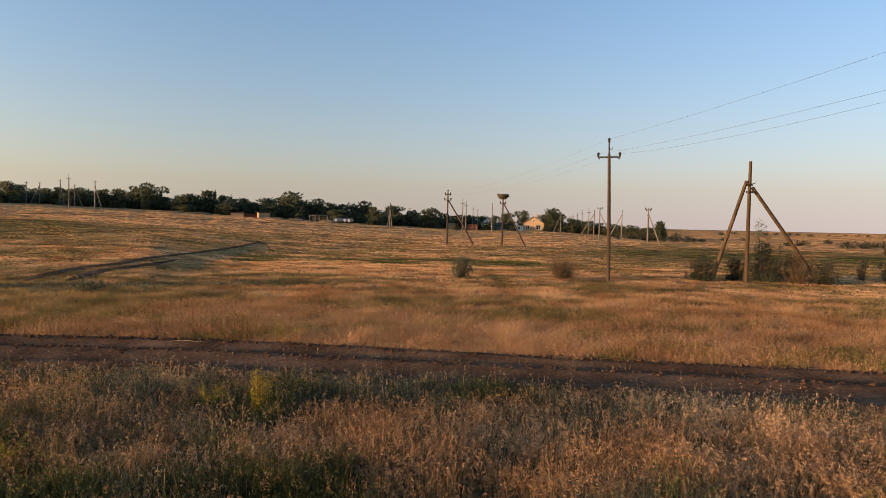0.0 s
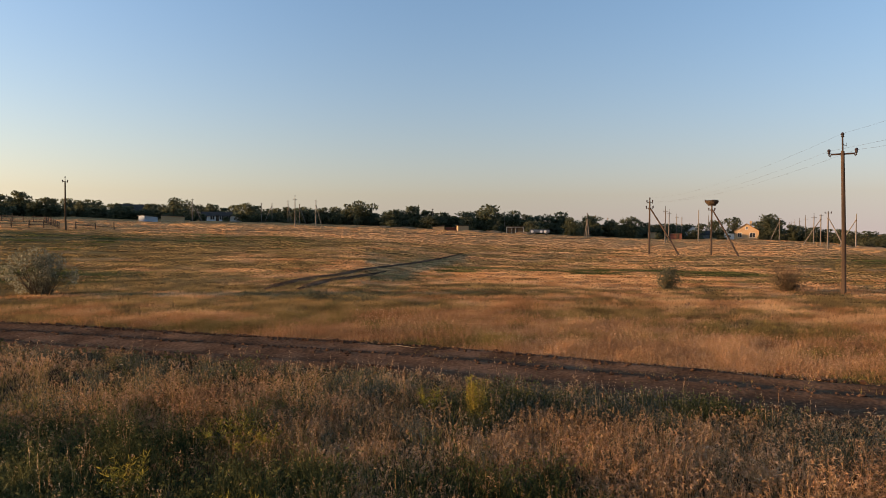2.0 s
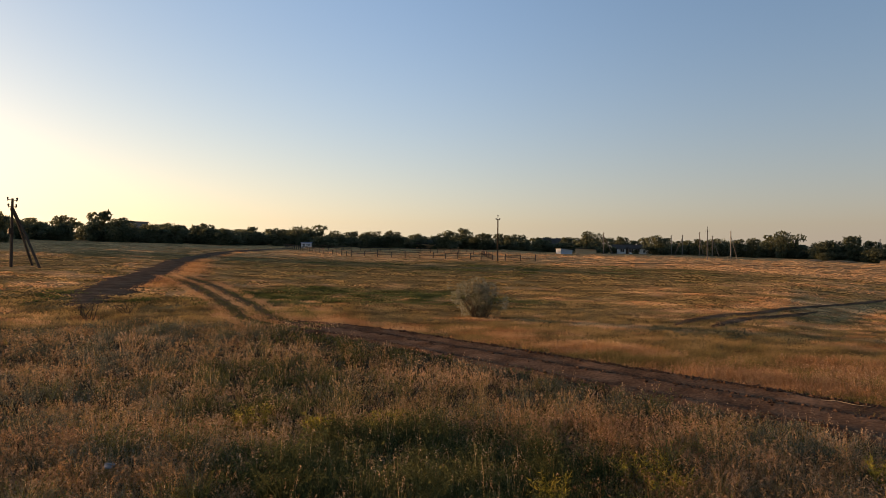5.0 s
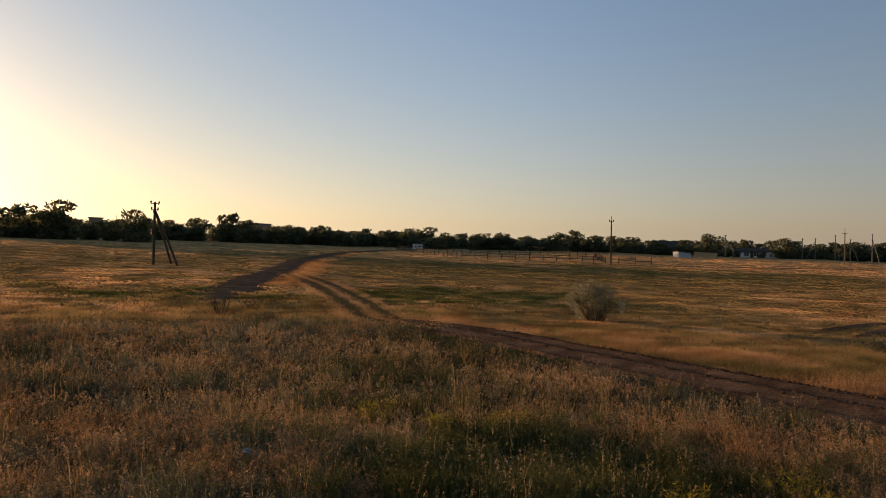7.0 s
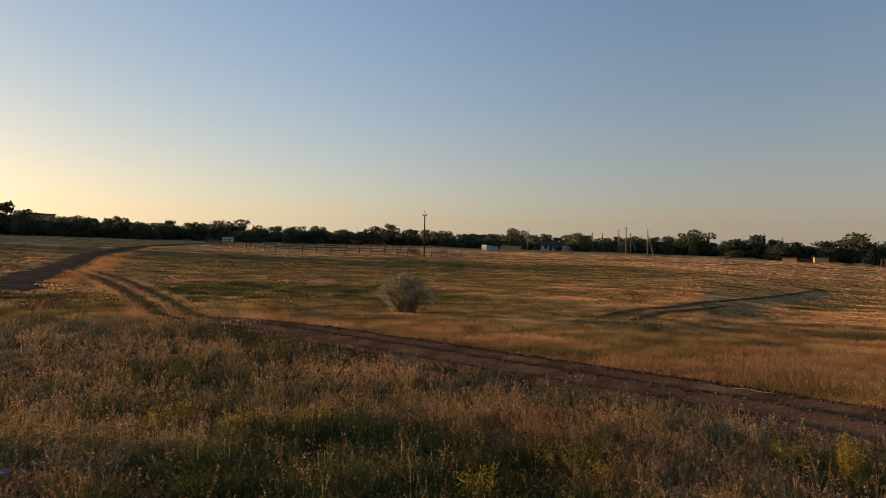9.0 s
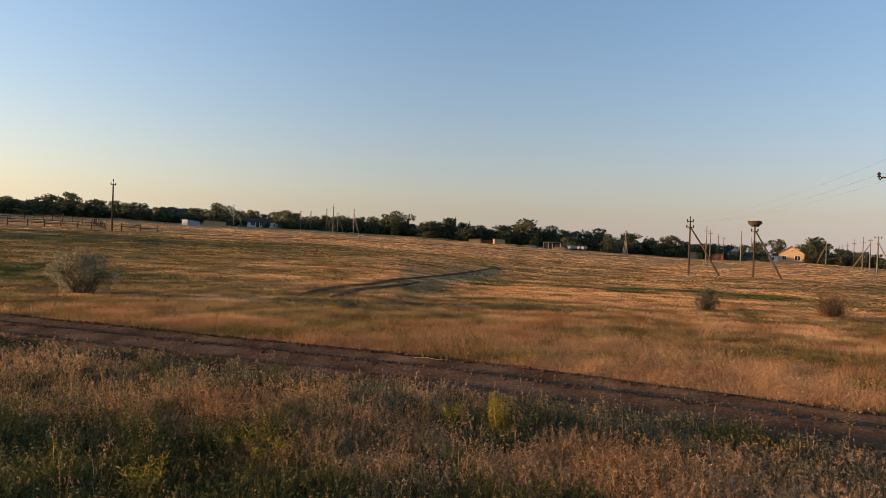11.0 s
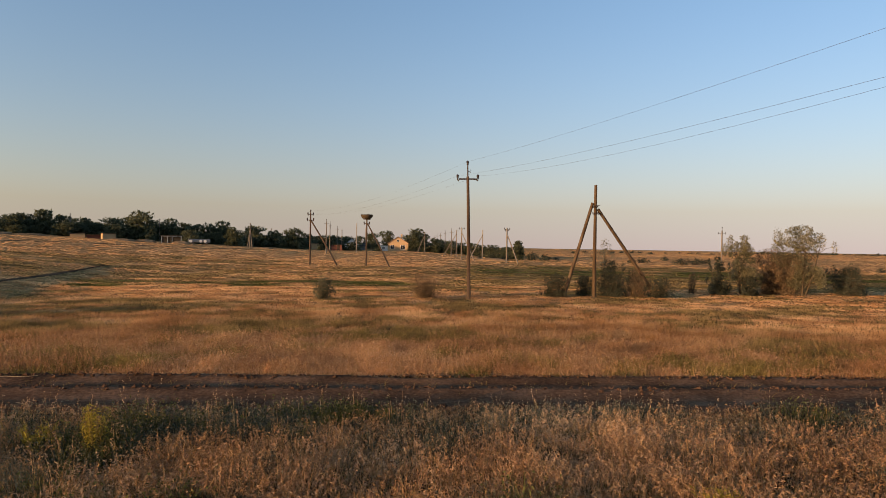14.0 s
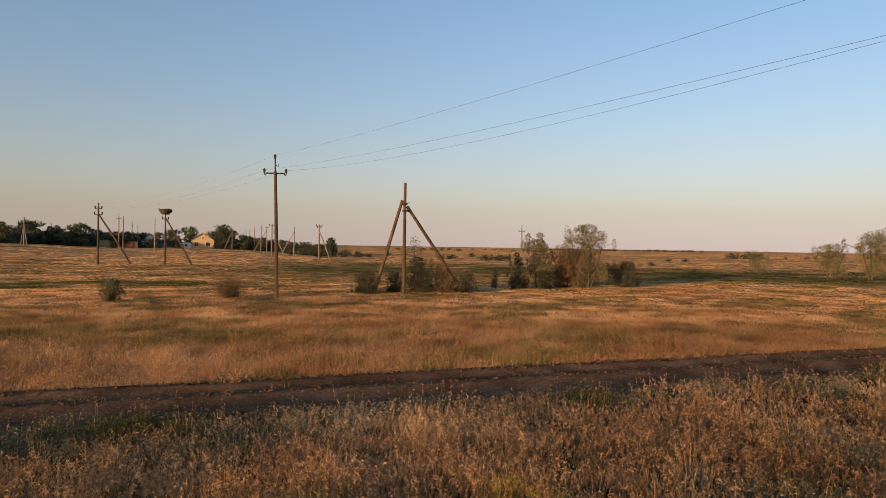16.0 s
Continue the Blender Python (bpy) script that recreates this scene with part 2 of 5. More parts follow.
# ---- the lie of the land ----
RISE_AZ = np.array([-180, -75, -32, -24, -17, -14, -9, -2, 5, 15, 18, 21, 24, 29, 46, 60, 75, 95, 115, 180.0])
RISE = np.array([0, 0, 0, -0.0056, -0.0082, -0.002, 0.006, 0.006, 0.012, 0.0205, 0.0228, 0.0239, 0.025, 0.028, 0.0345, 0.035, 0.037, 0.036, 0.02, 0.0])


def height(x, y):
    """Ground height: level by the camera and on the plain, rising to the village."""
    x, y = np.asarray(x, float), np.asarray(y, float)
    r, az = np.hypot(x, y), np.degrees(np.arctan2(-x, y))
    s = np.interp(az, RISE_AZ, RISE)
    start = np.interp(az, [-3, 24], [90, 24])
    u = np.clip(r - start, 0, 260 - start)
    u = np.where(u < 12, u * u / 24, u - 6)
    roll = np.sin(x * 0.11 + 1.3) * np.sin(y * 0.083 + 0.4) + 0.6 * np.sin(x * 0.053 - y * 0.071 + 2)
    return s * u + 0.08 * roll * np.clip((r - 26) / 40, 0, 1) * np.clip((900 - r) / 600, 0, 1)


def place(az, r):
    a = radians(az)
    x, y = -r * math.sin(a), r * math.cos(a)
    return Vector((x, y, float(height(x, y))))


def wave(x, y, s, seed):
    """Smooth patches from -1 to 1 at a scale of s metres."""
    r = np.random.default_rng(seed)
    v = 0
    for k in range(6):
        a, p = r.uniform(0, 6.28, 2)
        f = r.uniform(0.6, 1.7) * 6.28 / s
        v = v + np.sin((x * math.cos(a) + y * math.sin(a)) * f + p)
    return v / 2.6


def meadow_kinds(x, y, r, az, d):
    """How strongly the growth leans to green, to olive and to rust at each place; d is the distance past the road."""
    big, p, q, f = wave(x, y * 1.8, 60, 23), wave(x, y * 1.7, 22, 21), wave(x, y * 1.8, 7, 22), wave(x, y, 2.2, 24)
    bump = lambda c, w: np.exp(-((r - c) / w) ** 2)
    side = lambda a, b: np.clip((az - a) / 5 + 0.5, 0, 1) * np.clip((b - az) / 5 + 0.5, 0, 1)
    # a damp hollow runs across at some fifty metres; greener again on the plain
    hollow = (0.80 + 0.3 * q) * bump(49 + 2 * p, 2.6) * side(-12, 19) + (0.98 + 0.4 * f) * bump(43 + 4 * p, 6.0) * side(42, 72) + 0.55 * bump(46, 5) * side(76, 96) + 0.86 * bump(80 + 6 * p, 19) * side(-80, -14) + 0.66 * bump(82 + 10 * p, 17) * side(26, 68) + 0.5 * bump(38, 5) * side(74, 90)
    mix = 0.34 * p + 0.38 * q + 0.34 * f + 0.30 * wave(x * 0.8, y, 3.6, 27)
    gold = np.clip((r - 95) / 25, 0, 1) * side(-16, 42) + 0.9 * np.clip((r - 112) / 18, 0, 1) * side(42, 67) + 0.5 * np.clip((r - 120) / 40, 0, 1) * side(67, 97) + 0.9 * side(-80, -20) * np.clip((r - 105) / 25, 0, 1) + 0.25 * side(-80, -16) * np.clip((r - 28) / 20, 0, 1) * np.clip((70 - r) / 20, 0, 1)
    first = np.clip((14 - d) / 9, 0, 1)
    # olive growth; the 82 m band, like hollow's, also paints a swell's shaded slope
    olive_and_shade = bump(82, 19) * np.clip((az - 22) / 14, 0, 1) * np.clip((72 - az) / 10, 0, 1) * 1.25 + bump(80, 28) * side(64, 97) * 0.45 + bump(78, 24) * side(-80, -12) * 0.55 + bump(40, 9) * side(-14, 60) * 0.15
    green = hollow + 0.5 * mix - 0.78
    olive = mix + 0.3 * big + 0.9 * hollow - 1.1 * gold - 0.3 * first + olive_and_shade + (0.25 * side(6, 24) + 0.46 * side(24, 75)) * np.clip((42 - r) / 10, 0, 1) + 0.12 * side(4, 48) * bump(56, 16) + 0.4 * side(63, 97) * np.clip((52 - r) / 14, 0, 1) - 0.10
    rust = 0.35 * q + 0.3 * big + 0.9 * first - 0.8 * gold - 0.22
    return green, olive, rust, q, f


# ---- building helpers ----
def mesh_from(name, verts, faces, mat):
    me = bpy.data.meshes.new(name)
    me.from_pydata([tuple(v) for v in verts], [], faces)
    me.materials.append(mat)
    me.update()
    return me


def big_mesh(name, verts, tris, mats, index=None, smooth=False):
    """A mesh of many triangles from arrays."""
    me = bpy.data.meshes.new(name)
    nv, nt = len(verts), len(tris)
    me.vertices.add(nv)
    me.vertices.foreach_set("co", np.ascontiguousarray(verts, dtype=np.float32).ravel())
    me.loops.add(nt * 3)
    me.loops.foreach_set("vertex_index", np.ascontiguousarray(tris, dtype=np.int32).ravel())
    me.polygons.add(nt)
    me.polygons.foreach_set("loop_start", np.arange(0, nt * 3, 3, dtype=np.int32))
    for m in mats:
        me.materials.append(m)
    if index is not None:
        me.polygons.foreach_set("material_index", np.ascontiguousarray(index, dtype=np.int32))
    me.polygons.foreach_set("use_smooth", np.full(nt, smooth))
    me.update(calc_edges=True)
    me.validate()
    return me


def thing(name, at, label, category, group="", turn=0.0):
    ob = new(name)
    ob.empty_display_size = 0.2
    ob.matrix_basis = pose(at[0], at[1], at[2], 0, 0, turn)
    return tagged(ob, label, category, group)


def part(name, bm, material, parent, label="", smooth=False):
    if isinstance(bm, bmesh.types.BMesh):
        me = bpy.data.meshes.new(name)
        bm.to_mesh(me)
        bm.free()
        me.materials.append(material)
        if smooth:
            me.polygons.foreach_set("use_smooth", [True] * len(me.polygons))
    else:
        me = bm
    ob = new(name, me)
    ob.parent = parent
    if label:
        ob["label"] = label
    return ob


def tube(bm, pts, radii, seg=8):
    """A round tapering member through the points, closed at its ends."""
    rings = []
    pts = [Vector(p) for p in pts]
    for i, p in enumerate(pts):
        d = (pts[min(i + 1, len(pts) - 1)] - pts[max(i - 1, 0)]).normalized()
        a = d.orthogonal().normalized() if abs(d.z) < 0.9 else (Vector((1, 0, 0)) - d * d.x).normalized()
        b = d.cross(a)
        rings.append([bm.verts.new(p + (a * math.cos(2 * math.pi * k / seg) + b * math.sin(2 * math.pi * k / seg)) * radii[i]) for k in range(seg)])
    for r0, r1 in zip(rings, rings[1:]):
        for k in range(seg):
            bm.faces.new((r0[k], r0[(k + 1) % seg], r1[(k + 1) % seg], r1[k]))
    bm.faces.new(rings[0][::-1]), bm.faces.new(rings[-1])
    return bm


def block(bm, lo, hi, bevel=0.0):
    m = Matrix.Translation((Vector(lo) + Vector(hi)) / 2) @ Matrix.Diagonal((hi[0] - lo[0], hi[1] - lo[1], hi[2] - lo[2], 1))
    made = bmesh.ops.create_cube(bm, size=1, matrix=m)["verts"]
    if bevel:
        es = list({e for v in made for e in v.link_edges})
        bmesh.ops.bevel(bm, geom=es, offset=bevel, segments=1, affect="EDGES")
    return bm


def rod(p0, p1, r0, r1=None, seg=8):
    return tube(bmesh.new(), [p0, p1], [r0, r0 if r1 is None else r1], seg)


# ---- ground ----
def build_ground():
    az = np.radians(np.concatenate([np.arange(-180, -70, 5.0), np.arange(-70, 105, 0.6), np.arange(105, 180, 5.0)]))
    r = np.concatenate([[0.15, 0.4, 0.9], np.geomspace(1.5, 4500, 228)])
    R, A = np.meshgrid(r, az, indexing="ij")
    X, Y = -R * np.sin(A), R * np.cos(A)
    Z = height(X, Y)
    na = len(az)
    i, j = np.meshgrid(np.arange(len(r) - 1), np.arange(na), indexing="ij")
    a, b, c, d = i * na + j, (i + 1) * na + j, (i + 1) * na + (j + 1) % na, i * na + (j + 1) % na
    ring = np.arange(na)
    cap = np.stack([np.full(na, X.size), (ring + 1) % na, ring], -1)
    tris = np.concatenate([np.stack([a, b, c], -1).reshape(-1, 3), np.stack([a, c, d], -1).reshape(-1, 3), cap[:, ::-1]])
    verts = np.concatenate([np.stack([X, Y, Z], -1).reshape(-1, 3), [[0.0, 0.0, 0.0]]])
    ob = new("ground", big_mesh("ground", verts, tris, [SOIL], smooth=True))
    vx, vy = verts[:, 0], verts[:, 1]
    vr, va = np.hypot(vx, vy), np.degrees(np.arctan2(-vx, vy))
    vd = vr - road_reach(va)
    green, olive, rust, _, _ = meadow_kinds(vx, vy, vr, va, vd)
    tone = np.tile(np.array([0.50, 0.30, 0.14]), (len(verts), 1))
    for k, c in ((rust, (0.40, 0.21, 0.095)), (olive, (0.228, 0.155, 0.066)), (green, (0.085, 0.09, 0.03))):
        k = 1 / (1 + np.exp(-np.clip(k / 0.08, -20, 20)))
        tone += (np.array(c) - tone) * k[:, None]
    # bare brown soil under the weeds before the road, darkened to deepen the gaps
    k = np.clip(0.5 - vd / 3.0, 0, 1) * np.clip((28 - vr) / 3, 0, 1)
    tone += (np.array([0.085, 0.058, 0.033]) - tone) * k[:, None]
    ob.data.color_attributes.new("growth", "FLOAT_COLOR", "POINT").data.foreach_set("color", np.concatenate([tone, np.ones((len(verts), 1))], 1).astype(np.float32).ravel())
    tagged(ob, "dry steppe ground with thatch and bare brown soil", "ground", kind="structure")


# tracks: middle line as (azimuth, distance), half width
ROAD_N = Vector((math.sin(radians(8)), math.cos(radians(8))))
ROAD_D = Vector((ROAD_N.y, -ROAD_N.x))


def line_of(pts):
    """A smooth line through places given by azimuth and distance."""
    p = np.array([place(a, r)[:2] for a, r in pts])
    t = np.arange(len(p))
    s = np.linspace(0, len(p) - 1, (len(p) - 1) * 14 + 1)
    out = []
    for v in s:
        k = min(int(v), len(p) - 2)
        f = v - k
        p0, p1, p2, p3 = p[max(k - 1, 0)], p[k], p[k + 1], p[min(k + 2, len(p) - 1)]
        out.append(0.5 * (2 * p1 + (p2 - p0) * f + (2 * p0 - 5 * p1 + 4 * p2 - p3) * f * f + (3 * p1 - p0 - 3 * p2 + p3) * f ** 3))
    return np.array(out)


MAIN_ROAD = np.array([[*(ROAD_N * 12.5 + ROAD_D * d)] for d in np.arange(120, -6.6, -0.5)])
BEND = line_of([(61.0, 26.5), (64.9, 28.6), (66.8, 31), (67.8, 35), (68.9, 39.5), (70.0, 44.6), (71.1, 50.5), (72.4, 56.5), (73.4, 62.5)])
FIELD_TRACK = line_of([(30.9, 31.2), (29.4, 34.2), (27.3, 36.9), (25.1, 38.9), (23.0, 42.9), (20.7, 47.6), (18.0, 54.6), (15.5, 65), (13.1, 81), (10.8, 101), (7.8, 118)])
SIDE_ROAD = line_of([(80.0, 36.5), (79.4, 41), (78.3, 47), (76.6, 54), (75.0, 63), (73.9, 74), (73.0, 88), (71.4, 106), (69.5, 134), (67.6, 150), (65.0, 178), (62.0, 215)])


def beside(line, off):
    t = np.gradient(line, axis=0)
    t /= np.linalg.norm(t, axis=1)[:, None]
    return line + np.stack([-t[:, 1], t[:, 0]], 1) * off


FIELD_PATH = line_of([(41.5, 114), (38.6, 119), (34.0, 124), (29.4, 131), (24.5, 136), (19.6, 144), (14.0, 152), (7.5, 165), (4.2, 180)])
MAIN_ROAD = np.concatenate([MAIN_ROAD, line_of([(19.6, 14.1), (30, 15.4), (40, 17.4), (50, 20.8), (57, 24.6), (61.7, 27.1), (65.0, 28.7)])[1:]])
TRACKS = [(MAIN_ROAD, 1.4), (beside(BEND, 0.56)[:100], 0.50), (beside(BEND, -0.56)[:90], 0.34), (beside(FIELD_TRACK, 0.75)[4:52], 0.24), (beside(FIELD_TRACK, -0.75)[4:40], 0.22), (SIDE_ROAD[15:26], 0.6), (SIDE_ROAD[26:36], 1.4), (SIDE_ROAD[36:], 1.65), (FIELD_PATH, 0.25)]


def road_reach(az):
    """How far off the road's middle lies in each direction."""
    a, r = np.degrees(np.arctan2(-MAIN_ROAD[:, 0], MAIN_ROAD[:, 1])), np.hypot(MAIN_ROAD[:, 0], MAIN_ROAD[:, 1])
    return np.interp(az, a, r, right=27.5)


def track_distance(x, y, lines=TRACKS):
    """Distance to the nearest track's edge."""
    best = np.full(len(x), 1e9)
    for line, half in lines:
        for k in range(0, len(line), 1):
            best = np.minimum(best, np.hypot(x - line[k, 0], y - line[k, 1]) - half)
    return best


build_ground()


def build_track(name, line, half, profile, mat, label, fade=0):
    """A strip of bare earth laid along a line; profile gives height over the ground across it."""
    t = np.gradient(line, axis=0)
    t /= np.linalg.norm(t, axis=1)[:, None]
    nrm = np.stack([-t[:, 1], t[:, 0]], 1)
    across = np.linspace(-1, 1, 27)
    rng = np.random.default_rng(3)
    n, m = len(line), len(across)
    wob = half * (1 + 0.10 * np.sin(np.arange(n) * 0.31) + 0.03 * rng.standard_normal(n))
    if fade:
        wob = wob * np.clip((np.arange(n) + 1) / fade, 0.1, 1) * np.clip((n - np.arange(n)) / fade, 0.1, 1)
    rag = 1 + (0.16 if fade else 0.02) * rng.standard_normal((n, 2))
    wide = across * wob[:, None] * np.where(across < 0, rag[:, :1], rag[:, 1:])
    X = line[:, 0, None] + nrm[:, 0, None] * wide
    Y = line[:, 1, None] + nrm[:, 1, None] * wide
    prof = np.interp(across, *profile)
    Z = height(X, Y) + prof + rng.uniform(-0.007, 0.007, X.shape) + 0.012
    Z[:, 0] = Z[:, -1] = height(X, Y)[:, 0] - 0.05
    i, j = np.meshgrid(np.arange(n - 1), np.arange(m - 1), indexing="ij")
    a, b, c, d = i * m + j, (i + 1) * m + j, (i + 1) * m + j + 1, i * m + j + 1
    tris = np.concatenate([np.stack([a, b, c], -1).reshape(-1, 3), np.stack([a, c, d], -1).reshape(-1, 3)])
    ob = new(name, big_mesh(name, np.stack([X, Y, Z], -1).reshape(-1, 3), tris, [mat], smooth=True))
    tagged(ob, label, "road", kind="structure")


RUTS = ([-1, -0.85, -0.6, -0.4, -0.2, 0, 0.2, 0.45, 0.65, 0.85, 1], [0.02, 0.10, 0.03, 0.02, 0.07, 0.11, 0.06, 0.02, 0.03, 0.10, 0.02])
FLAT = ([-1, -0.6, 0, 0.6, 1], [0.02, 0.04, 0.06, 0.04, 0.02])
build_track("road", MAIN_ROAD, 1.42, RUTS, DIRT, "rutted dirt road of packed reddish-brown earth")
for line, half, mat, name, lab in ((BEND, 0.46, SHADED_DIRT, "bend_rut", "wheel rut in the grass, its earth darkened for shade"), (FIELD_TRACK, 0.42, DIRT, "field_rut", "wheel rut of a field track, bare brown earth")):
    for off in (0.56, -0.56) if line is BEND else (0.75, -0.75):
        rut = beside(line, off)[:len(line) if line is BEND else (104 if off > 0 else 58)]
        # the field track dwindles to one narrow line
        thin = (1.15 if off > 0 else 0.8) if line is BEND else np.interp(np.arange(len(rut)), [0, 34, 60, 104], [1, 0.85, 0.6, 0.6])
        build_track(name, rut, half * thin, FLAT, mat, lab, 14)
build_track("field_path", FIELD_PATH, 0.55, FLAT, SHADED_DIRT, "faint worn path of bare earth across the field", 14)
build_track("side_road", SIDE_ROAD, 1.9, FLAT, SHADED_DIRT, "earth side road climbing to the village, darkened for shade", 30)


def clods():
    """Crumbled lumps of earth along the road's edges and its middle ridge."""
    rng = np.random.default_rng(6)
    n = 11000
    t = np.gradient(MAIN_ROAD, axis=0)
    t /= np.linalg.norm(t, axis=1)[:, None]
    k = rng.integers(140, len(MAIN_ROAD), n)
    o = rng.choice([-1.25, 0.12, 1.28, 1.42], n, p=[0.10, 0.34, 0.32, 0.24]) + rng.normal(0, 0.13, n)
    c = MAIN_ROAD[k] + t[k] * rng.uniform(-0.5, 0.5, n)[:, None] + np.stack([t[k, 1], -t[k, 0]], 1) * o[:, None]
    z = 0.015 + np.interp(o / 1.42, *RUTS)
    r = rng.uniform(0.008, 0.032, n) * rng.choice([0.6, 0.9, 1.4, 2.0], n) * np.where(o > 1.2, 1.15, 0.85)
    a = rng.uniform(0, 6.28, (n, 4))
    ring = np.array([0, 1.57, 3.14, 4.71])
    V = np.zeros((n, 6, 3))
    for k in range(4):
        V[:, k, 0] = c[:, 0] + np.cos(ring[k] + a[:, 0]) * r * rng.uniform(0.7, 1.5, n)
        V[:, k, 1] = c[:, 1] + np.sin(ring[k] + a[:, 0]) * r * rng.uniform(0.7, 1.5, n)
        V[:, k, 2] = z + r * rng.uniform(0.0, 0.5, n)
    V[:, 4] = np.stack([c[:, 0], c[:, 1], z + r * 0.95], 1)
    V[:, 5] = np.stack([c[:, 0], c[:, 1], z - r * 0.6], 1)
    T = np.array([[0, 1, 4], [1, 2, 4], [2, 3, 4], [3, 0, 4], [1, 0, 5], [2, 1, 5], [3, 2, 5], [0, 3, 5]])
    T = (np.arange(n)[:, None, None] * 6 + T).reshape(-1, 3)
    tagged(new("earth_clods", big_mesh("earth_clods", V.reshape(-1, 3), T, [CLOD])), "loose dark clods of earth along the dirt road", "soil", kind="stuff")


clods()


# ---- grass ----
def blades(rng, x, y, h, width, lean, spread, count, seeds=0.0, seed_size=(0.05, 0.012), bend=0.35, simple=False, spikes=1, tuft=False):
    """Blades growing in tufts at x, y. Returns vertices, triangles and a material index (0 blade, 1 seed head)."""
    n = len(x)
    k = np.repeat(np.arange(n), count)
    N = len(k)
    ang = rng.uniform(0, 2 * math.pi, N)
    off = spread[k] * np.sqrt(rng.uniform(0, 1, N))
    oa = rng.uniform(0, 2 * math.pi, N)
    bx, by = x[k] + off * np.cos(oa), y[k] + off * np.sin(oa)
    bz = height(bx, by) - 0.02
    hh = h[k] * rng.uniform(0.55, 1.1, N)
    le = hh * lean * rng.uniform(0.1, 1.0, N)
    la = oa + rng.normal(0, 0.7, N)
    dx, dy = np.cos(la) * le, np.sin(la) * le
    w = width[k] * rng.uniform(0.6, 1.3, N) / 2
    wx, wy = np.cos(ang) * w, np.sin(ang) * w
    base = np.stack([bx, by, bz], 1)
    side = np.stack([wx, wy, np.zeros(N)], 1)
    tip = base + np.stack([dx, dy, hh], 1)
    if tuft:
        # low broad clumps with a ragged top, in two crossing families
        # both families angled 45 degrees off the sun so they light evenly
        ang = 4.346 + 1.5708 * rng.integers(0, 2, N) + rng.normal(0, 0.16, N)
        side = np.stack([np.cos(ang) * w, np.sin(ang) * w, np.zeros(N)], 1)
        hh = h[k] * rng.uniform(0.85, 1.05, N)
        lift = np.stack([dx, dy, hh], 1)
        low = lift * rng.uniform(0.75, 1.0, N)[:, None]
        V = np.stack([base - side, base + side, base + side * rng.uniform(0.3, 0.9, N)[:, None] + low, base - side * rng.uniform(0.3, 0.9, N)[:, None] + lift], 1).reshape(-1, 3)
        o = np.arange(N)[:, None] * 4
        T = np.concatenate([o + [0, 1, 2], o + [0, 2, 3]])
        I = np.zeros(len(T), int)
    elif simple:
        V = np.stack([base - side, base + side, tip], 1).reshape(-1, 3)
        T = np.arange(N * 3).reshape(-1, 3)
        I = np.zeros(N, int)
    else:
        mid = base + np.stack([dx * bend, dy * bend, hh * 0.55], 1)
        V = np.stack([base - side, base + side, mid + side * 0.8, mid - side * 0.8, tip], 1).reshape(-1, 3)
        o = np.arange(N)[:, None] * 5
        T = np.concatenate([o + [0, 1, 2], o + [0, 2, 3], o + [3, 2, 4]])
        I = np.zeros(len(T), int)
    if seeds:
        # loose hanging spikelets along the upper part of the stems
        pick = np.repeat(np.where(rng.uniform(0, 1, N) < seeds)[0], spikes)
        q = len(pick)
        ld = np.stack([np.cos(la), np.sin(la), np.zeros(N)], 1)[pick]
        u = rng.uniform(0.78, 1.05, q)[:, None]
        c = base[pick] * (1 - u) + tip[pick] * u + ld * (le[pick] * 0.12)[:, None]
        hang = ld * rng.uniform(0.3, 1.1, q)[:, None] + rng.normal(0, 0.3, (q, 3)) + np.stack([np.zeros(q), np.zeros(q), rng.uniform(-0.9, 0.5, q)], 1)
        hang /= np.linalg.norm(hang, axis=1)[:, None]
        grow_k = (width[k][pick] / 0.006)[:, None]
        L = seed_size[0] * rng.uniform(0.6, 1.4, q)[:, None] * grow_k ** 0.6
        W = seed_size[1] * rng.uniform(0.7, 1.4, q)[:, None] * grow_k ** 0.8
        sd = np.cross(hang, rng.standard_normal((q, 3)))
        sd = sd / np.linalg.norm(sd, axis=1)[:, None] * W
        V2 = np.stack([c, c + sd + hang * L * 0.45, c + hang * L, c - sd + hang * L * 0.45], 1).reshape(-1, 3)
        o = len(V) + np.arange(q)[:, None] * 4
        T2 = np.concatenate([o + [0, 1, 2], o + [0, 2, 3]])
        V, T, I = np.concatenate([V, V2]), np.concatenate([T, T2]), np.concatenate([I, np.ones(len(T2), int)])
    return V, T, I


def scatter(rng, n, r0, r1, a0=-66.0, a1=97.0, power=2.0):
    """Places evenly thick on the ground (power 1) or thinning with distance (2, and faster with 3)."""
    u = rng.uniform(0, 1, n)
    if power == 3.0:
        r = (r0 ** -0.5 + u * (r1 ** -0.5 - r0 ** -0.5)) ** -2
        a = np.radians(rng.uniform(a0, a1, n))
        return -r * np.sin(a), r * np.cos(a), r, np.degrees(a)
    r = r0 * (r1 / r0) ** u if power == 2.0 else np.sqrt(r0 * r0 + u * (r1 * r1 - r0 * r0))
    a = np.radians(rng.uniform(a0, a1, n))
    return -r * np.sin(a), r * np.cos(a), r, np.degrees(a)


def grow(name, label, rng, sel, x, y, h, w, mats, **kw):
    if sel.sum() == 0:
        return
    pick = {k: (v[sel] if isinstance(v, np.ndarray) else v) for k, v in kw.items()}
    V, T, I = blades(rng, x[sel], y[sel], h[sel], w[sel], **pick)
    ob = new(name, big_mesh(name, V, T, mats, I))
    tagged(ob, label, "grass", kind="stuff")


